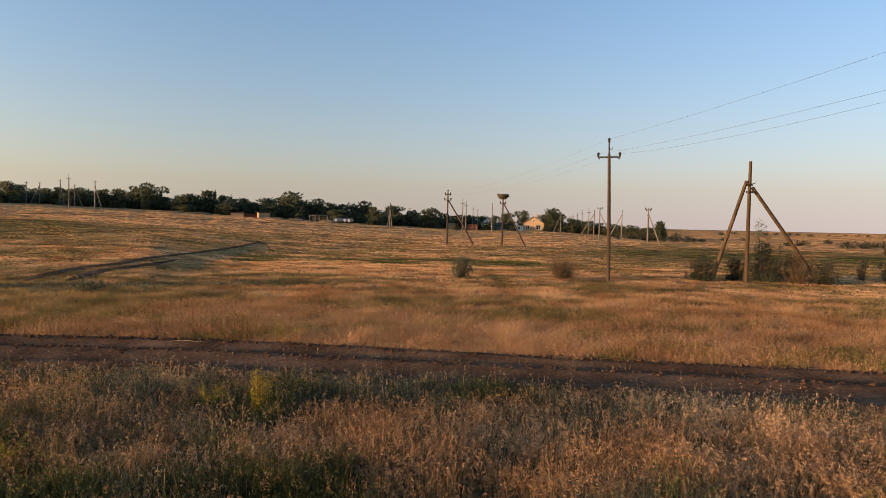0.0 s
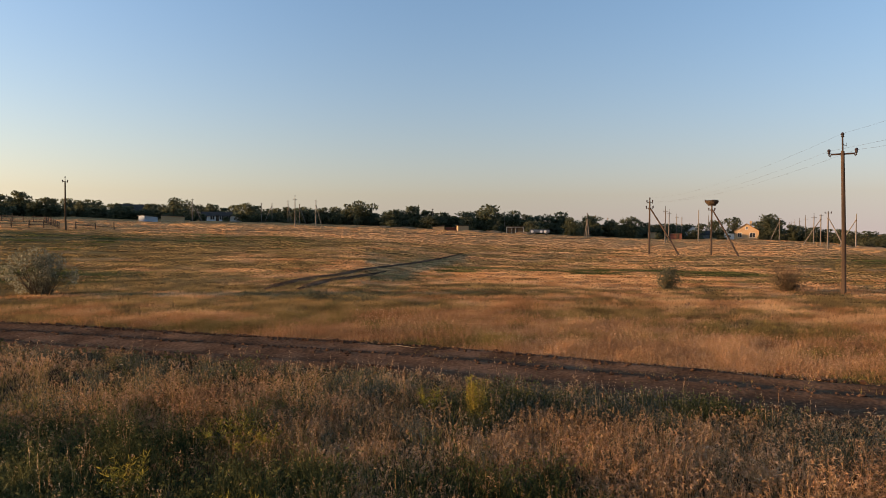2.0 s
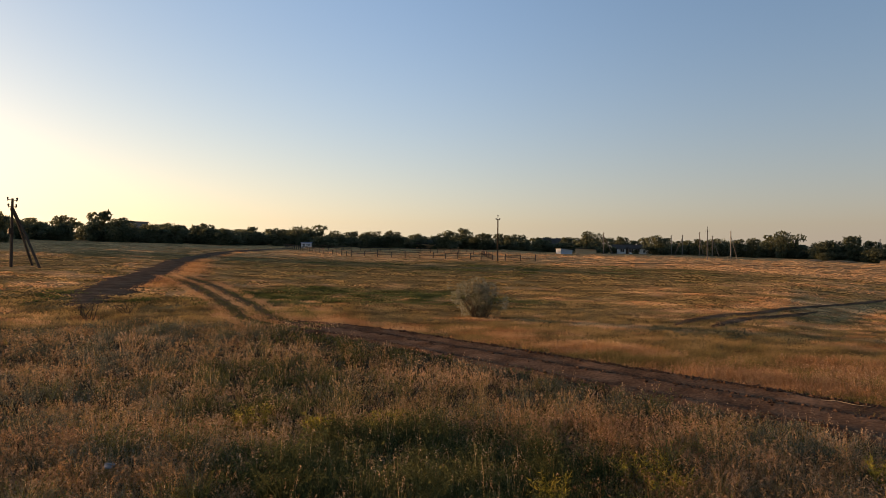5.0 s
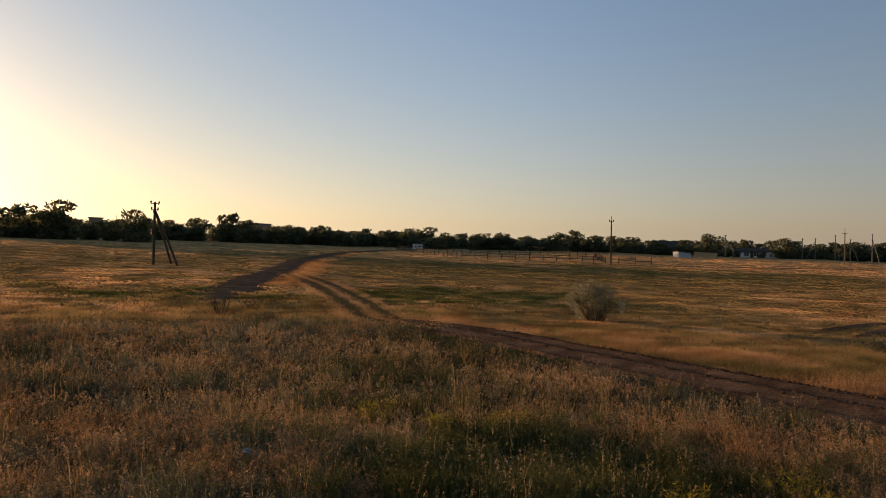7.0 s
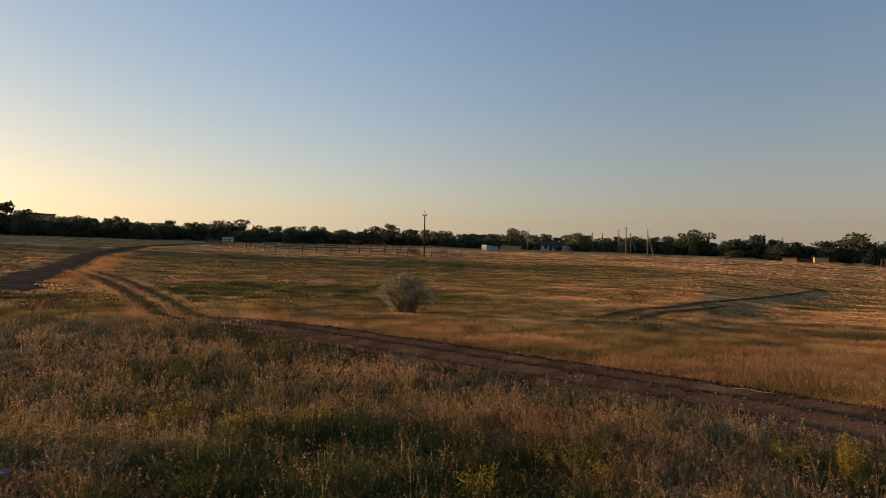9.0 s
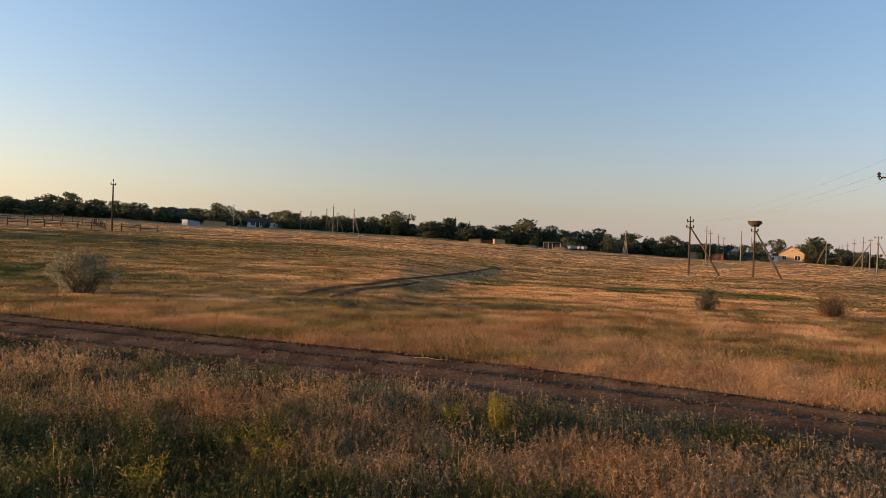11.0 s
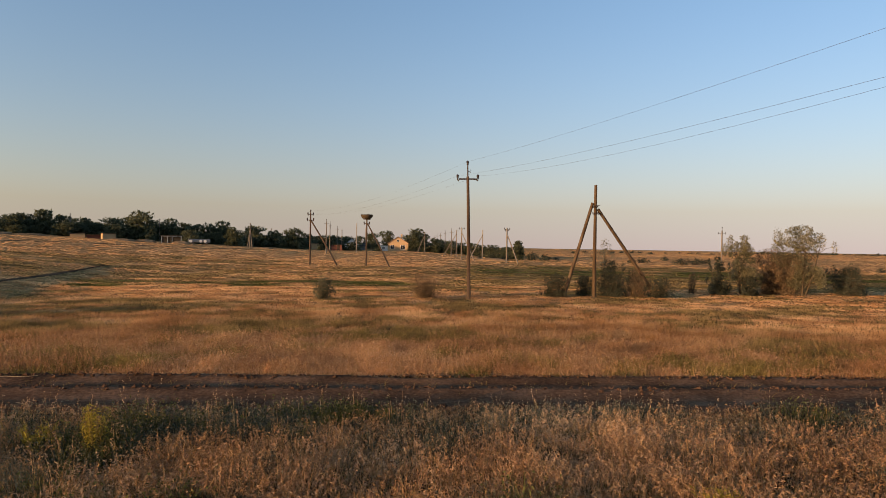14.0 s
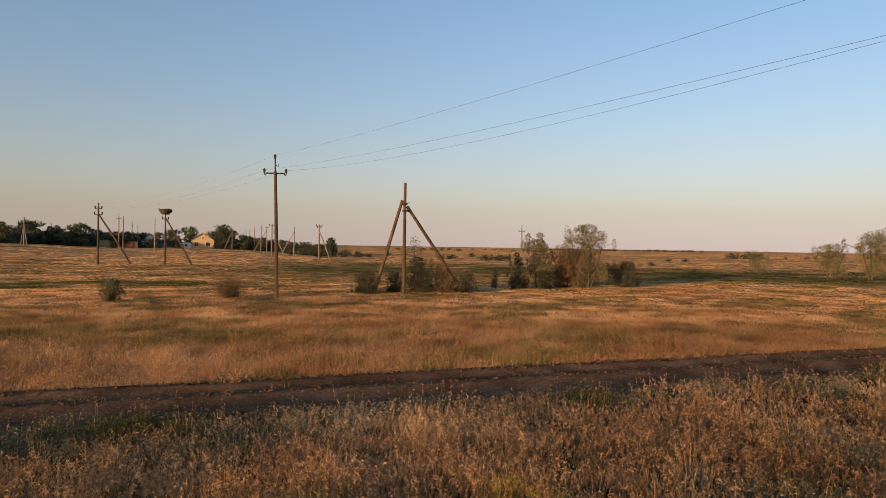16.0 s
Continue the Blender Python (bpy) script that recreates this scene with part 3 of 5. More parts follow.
# where brome stands thick, and where the weeds stay lush: azimuth, distance, size
BROME_SPOTS = [(0, 7.4, 0.9), (-13.5, 6.8, 0.9), (-25.6, 8.3, 1.3), (30, 9.5, 1.2), (36.5, 11.2, 1.3), (43, 11.8, 1.6), (54, 15, 2.0), (4, 7.8, 0.9), (49, 16, 1.5), (83, 11.6, 1.3), (-32, 8.6, 1.5), (-45, 9.7, 2.0), (-53, 12.7, 2.2), (-20.6, 7.8, 1.0)]
LUSH_SPOTS = [(15.6, 6.7, 1.5), (8.5, 6.2, 1.2), (60.5, 9.5, 1.5), (46.5, 8.6, 1.4), (53, 8.5, 1.6), (76.4, 11.4, 1.2), (66.4, 8.0, 1.4), (72, 15.5, 1.8), (68.5, 12.5, 1.3), (33, 7.2, 1.0)]


def near_meadow():
    """The strip of tall weeds between the camera and the road."""
    rng = np.random.default_rng(11)
    x, y, r, az = (np.concatenate(v) for v in zip(scatter(rng, 35000, 4.2, 27, power=1.0), scatter(rng, 8500, 4.6, 11.5, power=1.0), scatter(rng, 5000, 26, 35, 63, 97, power=1.0)))
    gap = (road_reach(az) + np.clip((az - 63) / 3, 0, 1) * (4.5 + 3.0 * wave(x, y, 7, 41)) - r) * np.cos(np.radians(np.clip(az + 8, -70, 62))) - 1.25
    thick = 0.72 + 0.5 * wave(x, y, 0.75, 8) + 0.15 * wave(x, y, 3.5, 9)
    ok = (gap > 0) & (track_distance(x, y) > -0.15) & ((r < 19) | (rng.uniform(0, 1, len(x)) < 0.5)) & (rng.uniform(0, 1, len(x)) < np.clip(thick + 0.2 * (r < 12), 0.35, 1))
    x, y, r, az, gap = x[ok], y[ok], r[ok], az[ok], gap[ok]
    n = len(x)
    p, q, g = wave(x, y, 2.6, 1), wave(x, y, 1.1, 2), wave(x, y, 6.0, 5)
    left = np.clip((az - 13) / 28, 0, 1)
    verge = np.clip((2.6 - gap) / 2.0, 0, 1)
    s = 0.55 * p + 0.5 * q + 0.3 * rng.standard_normal(n)
    brome, lush = (sum(np.exp(-((x + b * math.sin(radians(a))) ** 2 + (y - b * math.cos(radians(a))) ** 2) / c ** 2) for a, b, c in spots) for spots in (BROME_SPOTS, LUSH_SPOTS))
    green = s > 0.95 - 0.55 * left + 0.3 * g - 0.2 * verge - 0.95 * lush + 0.8 * brome + 0.9 * np.clip((az - 62) / 12, 0, 1)
    sage = ~green & (s > 0.12 + 0.25 * g - 0.1 * left - 0.6 * verge + 0.6 * brome)
    rust = ~green & ~sage & (0.6 * q - 0.5 * g + 0.3 * rng.standard_normal(n) + 0.5 * brome > 0.0 - 0.6 * left)
    straw = ~green & ~sage & ~rust
    olive = (rust | straw) & (rng.uniform(0, 1, n) < 0.8 * left - 0.4 * np.clip((az - 58) / 12, 0, 1) - 0.25 * brome)
    rust, straw = rust & ~olive, straw & ~olive
    plume = rust & (brome > 0.7) & (rng.uniform(0, 1, n) < 0.6)
    rust = rust & ~plume
    edge = np.clip(0.42 + gap / 1.6, 0.42, 1)
    h = edge * (0.35 + 0.13 * q + 0.07 * p) * rng.uniform(0.6, 1.25, n)
    w = 0.0031 + 0.00027 * r
    sp = rng.uniform(0.03, 0.12, n)
    for lod, plain in ((r < 9.5, False), (r >= 9.5, True)):
        grow("dry_grass", "tall dry straw-coloured grass with drooping seed heads", rng, straw & lod, x, y, h * 0.92, w, [STRAW, SEED], lean=0.85, spread=sp, count=12, seeds=0.6, spikes=6, seed_size=(0.050, 0.0047), simple=plain)
        grow("rust_grass", "reddish-brown dry brome grass with feathery heads", rng, rust & lod, x, y, h * 1.0, w, [BROWN, SEED_BROWN], lean=0.8, spread=sp, count=12, seeds=0.65, spikes=6, seed_size=(0.050, 0.0046), simple=plain)
        grow("brome_grass", "pinkish-tan brome grass with thick drooping heads", rng, plume & lod, x, y, h * 1.0, w, [BROWN, SEED_RUST], lean=0.8, spread=sp, count=12, seeds=0.65, spikes=7, seed_size=(0.050, 0.0046), simple=plain)
        grow("sage_weeds", "grey-green wormwood weeds mixed with dry stems", rng, sage & lod, x, y, h * 0.82, w * 1.1, [SAGE, SAGE], lean=0.7, spread=sp, count=16, seeds=0.8, spikes=2, seed_size=(0.030, 0.0065), simple=plain)
        grow("olive_grass", "fine half-dry olive grass with small pale heads", rng, olive & lod, x, y, h * 1.0, w, [OLIVE, SEED_BROWN], lean=0.5, spread=sp * 1.3, count=15, seeds=0.35, spikes=3, seed_size=(0.032, 0.0042), simple=plain)
        grow("green_weeds", "low dark green weeds between the dry grass", rng, green & lod, x, y, h * 0.85, w * 1.5, [GREEN, GREEN], lean=0.8, spread=sp * 1.2, count=18, seeds=0.5, spikes=2, seed_size=(0.034, 0.008), simple=plain)
    # short half-dry undergrowth that fills the gaps between the tall stems
    ux, uy, ur, ua = scatter(rng, 9000, 4.6, 13.5, power=1.0)
    ok = (ur < road_reach(ua) - 1.9) & (track_distance(ux, uy) > 0.1)
    ux, uy, ur, ua = ux[ok], uy[ok], ur[ok], ua[ok]
    uh, uw = rng.uniform(0.10, 0.27, len(ux)), 0.0045 + 0.0004 * ur
    dry = wave(ux, uy, 1.8, 52) + 0.5 * rng.standard_normal(len(ux)) > 0.25
    for sel, name, lab, ms in ((~dry, "olive_undergrowth", "short half-dry olive undergrowth between taller weeds", [OLIVE, OLIVE]), (dry, "dry_undergrowth", "short dry tan undergrowth between taller weeds", [STRAW, STRAW])):
        grow(name, lab, rng, sel, ux, uy, uh, uw, ms, lean=0.9, spread=np.full(len(ux), 0.10), count=9, simple=True)
    pick = rng.uniform(0, 1, n) < 0.12
    grow("seed_stalks", "single tall dry stalks with oat-like seed heads", rng, pick, x, y, h * 1.4, w * 0.7, [STRAW, SEED], lean=0.25, spread=sp, count=3, seeds=1.0, spikes=7, seed_size=(0.042, 0.0045))
    # green weeds grown back into the ruts of the bend, thickened for their shade
    nb = 2600
    k = rng.integers(4, len(BEND) - 2, nb)
    t = np.gradient(BEND, axis=0)[k]
    t /= np.linalg.norm(t, axis=1)[:, None]
    o = rng.choice([0.45, 0.56, 0.56, 0.75, -0.56, -0.56, 0.0, 1.4, -1.35], nb) + rng.normal(0, 0.17, nb)
    c = BEND[k] + t * rng.uniform(-0.5, 0.5, nb)[:, None] + np.stack([-t[:, 1], t[:, 0]], 1) * o[:, None]
    mid = (np.abs(o) < 0.3) | (np.abs(o) > 1.0)
    hb = np.where(mid, rng.uniform(0.08, 0.24, nb), rng.uniform(0.06, 0.16, nb))
    for sel, name, lab, ms in ((~mid, "rut_weeds", "low dark green weeds growing in the wheel ruts", [GREEN, GREEN]), (mid, "rut_grass", "tall reddish-tan dry grass between the wheel ruts", [RUST, SEED_RUST])):
        grow(name, lab, rng, sel, c[:, 0], c[:, 1], hb, np.full(nb, 0.02), ms, lean=0.8, spread=np.full(nb, 0.2), count=14, seeds=0.4, seed_size=(0.03, 0.006), simple=True)
    # tall pale grass on the banks of the side road
    nb = 1500
    k = rng.integers(34, 118, nb)
    t = np.gradient(SIDE_ROAD, axis=0)[k]
    o = np.where(k < 80, -1.9, -1.7) - np.abs(rng.normal(0, 1.0, nb))
    c = SIDE_ROAD[k] + t * rng.uniform(-0.5, 0.5, nb)[:, None] + np.stack([-t[:, 1], t[:, 0]], 1) / np.linalg.norm(t, axis=1)[:, None] * o[:, None]
    grow("bank_grass", "tall pale tan grass on the bank of the side road", rng, np.ones(nb, bool), c[:, 0], c[:, 1], rng.uniform(0.1, 0.28, nb), np.full(nb, 0.03), [RUST_FAR, RUST_FAR], lean=0.8, spread=np.full(nb, 0.9), count=10, simple=True)
    # thin stalks on the road's middle ridge
    m = 1100
    a, o = rng.uniform(-7, 48, m), rng.normal(0.05, 0.16, m) + rng.choice([0, 0, 0.6, 1.3], m)
    rx, ry = ROAD_N.x * (12.5 + o) + ROAD_D.x * a, ROAD_N.y * (12.5 + o) + ROAD_D.y * a
    grow("ridge_weeds", "sparse low weeds on the ridge of the road", rng, np.ones(m, bool), rx, ry, rng.uniform(0.04, 0.2, m), np.full(m, 0.006), [OLIVE, OLIVE], lean=0.9, spread=np.full(m, 0.12), count=8, seeds=0.15, seed_size=(0.02, 0.004))

    # the same low weeds round about and behind
    a1 = scatter(rng, 5200, 0.6, 14, 97.0, 294.0, power=1.0)
    a2 = scatter(rng, 700, 0.6, 4.2, power=1.0)
    x, y = np.concatenate([a1[0], a2[0]]), np.concatenate([a1[1], a2[1]])
    n = len(x)
    rust = wave(x, y, 1.3, 2) + 0.4 * rng.standard_normal(n) > 0.1
    h, w, sp = rng.uniform(0.12, 0.3, n), np.full(n, 0.008), np.full(n, 0.13)
    grow("rust_grass", "reddish-brown dry brome grass with feathery heads", rng, rust, x, y, h, w, [BROWN, SEED_BROWN], lean=0.8, spread=sp, count=9, seeds=0.4, spikes=2, seed_size=(0.05, 0.005), simple=True)
    grow("sage_weeds", "grey-green wormwood weeds mixed with dry stems", rng, ~rust, x, y, h * 0.85, w * 1.3, [SAGE, SAGE], lean=0.7, spread=sp, count=10, seeds=0.4, spikes=2, seed_size=(0.03, 0.0065), simple=True)


def far_meadow():
    """Grass beyond the road, out to the village and the plain."""
    rng = np.random.default_rng(12)
    x, y, r, az = scatter(rng, 150000, 12.5, 420, power=3.0)
    x2, y2, r2, az2 = scatter(rng, 30000, 300, 2200, -66, 8)
    x, y, r, az = (np.concatenate(v) for v in ((x, x2), (y, y2), (r, r2), (az, az2)))
    d = r - road_reach(az)
    ok = (d > 1.3) | ((az > 65.3) & (d > -1.5))
    x, y, r, az, d = x[ok], y[ok], r[ok], az[ok], d[ok]
    keep = (r < 110) | (rng.uniform(0, 1, len(r)) < 0.45)
    x, y, r, az, d = x[keep], y[keep], r[keep], az[keep], d[keep]
    ok = track_distance(x, y) > np.clip(0.007 * r - 0.3, -0.08, 0.3) + np.clip((r - 26) / 6, 0, 1) * (0.22 * wave(x, y, 1.6, 31) - 0.08)
    x, y, r, az, d = x[ok], y[ok], r[ok], az[ok], d[ok]
    # grass stands taller along the side road, added to throw shade on it
    bank = np.exp(-(np.clip(track_distance(x, y, TRACKS[5:8]), 0, 9) / 0.7) ** 2)
    n = len(x)
    green, olive, rust, q, f = meadow_kinds(x, y, r, az, d)
    rnd = rng.standard_normal(n) * (0.04 + 0.22 * np.clip((34 - r) / 14, 0, 1))
    green = green + 0.5 * rnd > 0
    olive = ~green & (olive + rnd > 0)
    rust = ~green & ~olive & (rust + rnd > 0)
    straw = ~green & ~olive & ~rust
    verge = np.clip((d - 1.0) / 1.6, 0.35, 1)
    far = np.clip((r - 24) / 45, 0, 1)
    reach = np.where(az > 58, np.clip((r - 26) / 30, 0, 1), np.clip((r - 18) / 16, 0, 1))
    h = 0.30 * (1 + (0.2 + 0.25 * far) * q + (0.18 + 0.3 * far) * f + 0.22 * rng.uniform(-1, 1, n) * (1 - 0.6 * far)) * verge * (1 - 0.6 * reach) * (1 - 0.5 * far) * (1 + 0.3 * bank)
    h = np.maximum(h, 0.025)
    w = (0.0035 + 0.00062 * r) * (1 + 1.2 * far)
    sp = (0.06 + 0.006 * r) * (1 + 0.6 * far)
    rz = r + 2.2 * rng.standard_normal(n)
    near = rz < 20
    middle = (rz >= 20) & (rz < 39)
    labels = {"straw": "dry golden steppe grass", "rust": "dry reddish-brown steppe grass", "olive": "half-dry olive-yellow meadow grass", "green": "fresh green grass in the damp hollow"}
    for tag, sel, ma, mb, hk in (("straw", straw, STRAW, SEED, 1.0), ("rust", rust, RUST, SEED_RUST, 1.0), ("olive", olive, OLIVE, OLIVE, 0.75), ("green", green, GREEN, OLIVE, 0.75)):
        mf = {"straw": STRAW_FAR, "rust": RUST_FAR, "olive": OLIVE_FAR, "green": GREEN_FAR}[tag]
        grow(tag + "_meadow", labels[tag] + " with fine heads", rng, sel & near, x, y, h * hk, w * 0.78, [ma, mb], lean=0.7, spread=sp, count=11, seeds=0.4, spikes=2, seed_size=(0.028, 0.0048), simple=True)
        grow(tag + "_middle_meadow", labels[tag] + " thinning into the field", rng, sel & middle, x, y, h * hk, w * 0.72, [mf, mf], lean=0.8, spread=sp, count=13, seeds=0.2, seed_size=(0.022, 0.005), simple=True)
        beyond = ~near & ~middle
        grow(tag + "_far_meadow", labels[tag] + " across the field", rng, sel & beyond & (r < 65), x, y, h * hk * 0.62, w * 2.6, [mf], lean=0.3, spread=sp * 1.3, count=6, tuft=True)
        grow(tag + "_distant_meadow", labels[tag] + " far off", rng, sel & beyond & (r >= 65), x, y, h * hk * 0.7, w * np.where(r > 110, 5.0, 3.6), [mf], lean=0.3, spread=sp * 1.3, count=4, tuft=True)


near_meadow()
far_meadow()
# ---- trees and shrubs ----
def leaves(rng, centres, radii, n, size, mats, flat=0.8):
    """Loose leaf clumps filling uneven lobes, thicker towards their outsides."""
    w = np.array([a * b * c for a, b, c in radii]) ** 0.67
    k = rng.choice(len(centres), n, p=w / w.sum())
    d = rng.standard_normal((n, 3))
    d /= np.linalg.norm(d, axis=1)[:, None]
    rad = rng.uniform(0.25, 1.0, n) ** 0.45 * rng.choice([1.0, 1.0, 1.0, 1.18], n)
    c = np.array(centres)[k] + d * np.array(radii)[k] * rad[:, None]
    a = rng.standard_normal((n, 3)) + d * 0.3
    a /= np.linalg.norm(a, axis=1)[:, None]
    b = np.cross(a, rng.standard_normal((n, 3)))
    b /= np.linalg.norm(b, axis=1)[:, None]
    s = size * rng.uniform(0.5, 1.4, n)[:, None]
    V = np.stack([c - a * s, c + b * s * flat * 0.5, c + a * s, c - b * s * flat * 0.5], 1).reshape(-1, 3)
    o = np.arange(n)[:, None] * 4
    T = np.concatenate([o + [0, 1, 2], o + [0, 2, 3]])
    return big_mesh("crown", V, T, mats)


def woody(rng, h, w, stems, trunk, low, limbs=6, seg=6):
    """Trunk or stems with limbs, from the ground into the crown; returns the mesh and the limb ends."""
    made, ends = [], []
    for s in range(stems):
        bm = bmesh.new()
        made.append(bm)
        a = rng.uniform(0, 6.28)
        o = 0.0 if stems == 1 else w * 0.12
        base = Vector((math.cos(a) * o, math.sin(a) * o, -0.2))
        top = Vector((math.cos(a) * o * 3 + rng.normal(0, w * 0.04), math.sin(a) * o * 3 + rng.normal(0, w * 0.04), h * rng.uniform(0.72, 0.85)))
        mid = base.lerp(top, 0.45) + Vector((rng.normal(0, w * 0.03), rng.normal(0, w * 0.03), 0))
        tube(bm, [base, base.lerp(mid, 0.5), mid, top], [trunk, trunk * 0.8, trunk * 0.6, trunk * 0.15], seg)
        ends.append(top)
        for k in range(limbs):
            f = rng.uniform(low, 0.9)
            p = base.lerp(mid, f / 0.55) if f < 0.55 else mid.lerp(top, (f - 0.55) / 0.45)
            b = a + k * 2.4 + rng.uniform(-0.5, 0.5)
            q = p + Vector((math.cos(b) * w * rng.uniform(0.2, 0.4), math.sin(b) * w * rng.uniform(0.2, 0.4), h * rng.uniform(0.08, 0.22)))
            tube(bm, [p, p.lerp(q, 0.5) + Vector((0, 0, h * 0.03)), q], [trunk * 0.4, trunk * 0.25, trunk * 0.08], 5)
            ends.append(q)
    return made, ends


def make_plant(name, seed, h, w, leaf, n, size, label, category, group="", low=0.25, stems=1, trunk=None, shape="round", limbs=6, twigs=0, at=(0, 0, 0)):
    rng = np.random.default_rng(seed)
    t = thing(name, at, label, category, group, rng.uniform(0, 360))
    wood, ends = woody(rng, h, w, stems, trunk or h * 0.025, low, limbs)
    for bm in wood:
        part("trunk" if stems == 1 else "stem", bm, BARK, t)
    cs, rs = [], []
    lobes = 13
    for k in range(lobes):
        f = (k + 0.5) / lobes
        z = h * (low + (0.93 - low) * f)
        if shape == "round":
            e = math.sin(math.pi * (0.12 + 0.8 * f)) ** 0.7
        elif shape == "cone":
            e = 1.02 - f * 0.9
        elif shape == "column":
            e = 0.75 + 0.3 * math.sin(math.pi * f)
        elif shape == "vase":
            e = 0.30 + 0.62 * f
        else:
            e = 0.45 + 0.65 * f
        a = k * 2.4 + rng.uniform(-0.6, 0.6)
        o = w * 0.5 * e * rng.uniform(0.25, 0.72)
        q = w * rng.uniform(0.16, 0.27) * (0.5 + 0.6 * e)
        cs.append((math.cos(a) * o, math.sin(a) * o, z + rng.normal(0, h * 0.03)))
        rs.append((q, q, min(q, h * 0.2) * rng.uniform(0.6, 0.9)))
    if low < 0.01:
        for k in range(9):
            a = k * 0.7 + rng.uniform(-0.2, 0.2)
            cs.append((math.cos(a) * w * 0.27, math.sin(a) * w * 0.27, h * rng.uniform(0.08, 0.22)))
            rs.append((w * 0.17, w * 0.17, h * 0.15))
    for e in ends:
        cs.append(tuple(e))
        q = w * rng.uniform(0.07, 0.14)
        rs.append((q * 0.7, q * 0.7, q * (1.5 if h < 5.5 else 0.8)))
    if twigs:
        # a fan of thin bare shoots from the base
        bm = bmesh.new()
        for k in range(twigs):
            a, o, z = rng.uniform(0, 6.28), w * 0.5 * math.sqrt(rng.uniform(0.02, 1)), h * rng.uniform(0.45, 0.95)
            p0 = Vector((math.cos(a) * o * 0.25, math.sin(a) * o * 0.25, -0.1))
            p2 = Vector((math.cos(a) * o, math.sin(a) * o, z * (1 - 0.35 * (o / (w * 0.5)) ** 2)))
            p1 = p0.lerp(p2, 0.5) + Vector((rng.normal(0, 0.04) * w, rng.normal(0, 0.04) * w, h * 0.06))
            tube(bm, [p0, p1, p2], [0.011, 0.008, 0.003], 3)
        part("branchwork", bm, BARK, t, "thin bare brown twigs")
    part("crown", leaves(rng, cs, rs, n, size, [leaf]), leaf, t)
    return t


def plant_copy(src, az, r, s=1.0, sz=None, label="", sink=0.0):
    p = place(az, r)
    m = pose(p.x, p.y, p.z - sink, 0, 0, (az * 73) % 360) @ Matrix.Diagonal((s, s, sz or s, 1))
    ob = copy_thing(src, m)
    if label:
        ob["label"] = label
    return ob


FAR = dict(leaf=LEAF, size=0.44)
KINDS = [
    make_plant("tree", 31, 7.0, 8.0, n=2100, label="broad dark green leafy tree at the village edge", category="tree", group="village trees", low=0.0, at=place(24.8, 229), **FAR),
    make_plant("tree", 32, 6.0, 6.0, n=1700, label="round dark green leafy tree at the village edge", category="tree", group="village trees", low=0.0, at=place(18.2, 227), **FAR),
    make_plant("tree", 33, 6.5, 9.0, n=2100, label="wide spreading dark green tree at the village edge", category="tree", group="village trees", low=0.0, at=place(14.8, 230), **FAR),
    make_plant("tree", 34, 7.5, 6.5, n=1900, label="upright dark green leafy tree at the village edge", category="tree", group="village trees", low=0.0, shape="column", at=place(49.3, 226), **FAR),
    make_plant("tree", 35, 6.0, 7.5, n=1750, label="ragged dark green tree with gaps in its crown", category="tree", group="village trees", low=0.0, shape="top", at=place(63.7, 233), **FAR),
]
KIND_H = [7.0, 6.0, 6.5, 7.5, 6.0]
EAST = [(-11.0, 235, 5.4), (-9.6, 250, 7.8), (-6.9, 262, 8.0), (-1.3, 232, 4.9), (1.2, 223, 6.9), (4.1, 226, 7.0), (5.8, 215, 5.7), (7.3, 231, 7.1), (6.6, 238, 6.4), (8.4, 229, 6.3), (9.6, 232, 6.6), (11.0, 226, 6.6), (2.6, 230, 6.0), (0.0, 236, 5.6), (13.0, 221, 8.3), (16.7, 231, 5.6), (19.4, 221, 7.2), (20.7, 224, 6.0), (21.3, 217, 5.6), (23.6, 223, 7.6), (26.1, 218, 6.1), (27.1, 220, 5.7)]
MIDDLE = [(30.0, 231, 5.4), (33.2, 220, 6.2), (36.0, 245, 5.6), (38.5, 236, 6.7), (40.6, 235, 4.9), (43.0, 230, 4.8), (45.4, 226, 4.8), (47.8, 220, 5.5), (50.8, 218, 6.3), (53.2, 250, 5.4), (55.6, 225, 6.1), (57.8, 217, 5.2), (60.0, 228, 5.0), (62.3, 245, 7.0), (65.1, 227, 6.1), (67.2, 234, 6.1)]
WEST = [(69.3, 215, 5.5), (71.4, 226, 5.9), (73.5, 224, 5.4), (77.1, 215, 7.6), (78.4, 228, 9.5), (81.0, 233, 8.0), (85.2, 190, 7.6), (87.1, 200, 5.4), (88.6, 205, 5.2), (90.4, 200, 6.6), (91.5, 200, 9.3), (93.5, 200, 8.0), (96.0, 205, 7.5)]
rng_t = np.random.default_rng(5)
for az0, r0, h0 in EAST + MIDDLE + WEST:
    k = int(rng_t.integers(0, 5))
    plant_copy(KINDS[k], az0, r0, max(h0, 5.2) / KIND_H[k] * rng_t.uniform(0.9, 1.15), h0 / KIND_H[k])
# lower growth that closes the line between the taller trees
for az0 in np.arange(-10.5, 97, 0.85):
    if -9.0 < az0 < -4.5 or 33.5 < az0 < 37.2:
        continue
    top = float(np.interp(az0, [-12, -2, 8, 24, 40, 60, 78, 95], [3.6, 3.6, 4.6, 4.8, 3.8, 4.4, 6.0, 5.6]))
    k = int(rng_t.integers(0, 3))
    plant_copy(KINDS[k], az0 + rng_t.uniform(-0.5, 0.5), 226 + rng_t.uniform(-12, 25), rng_t.uniform(0.9, 1.25), top * rng_t.uniform(0.75, 1.05) / KIND_H[k], "low dark green tree filling the village hedge line")

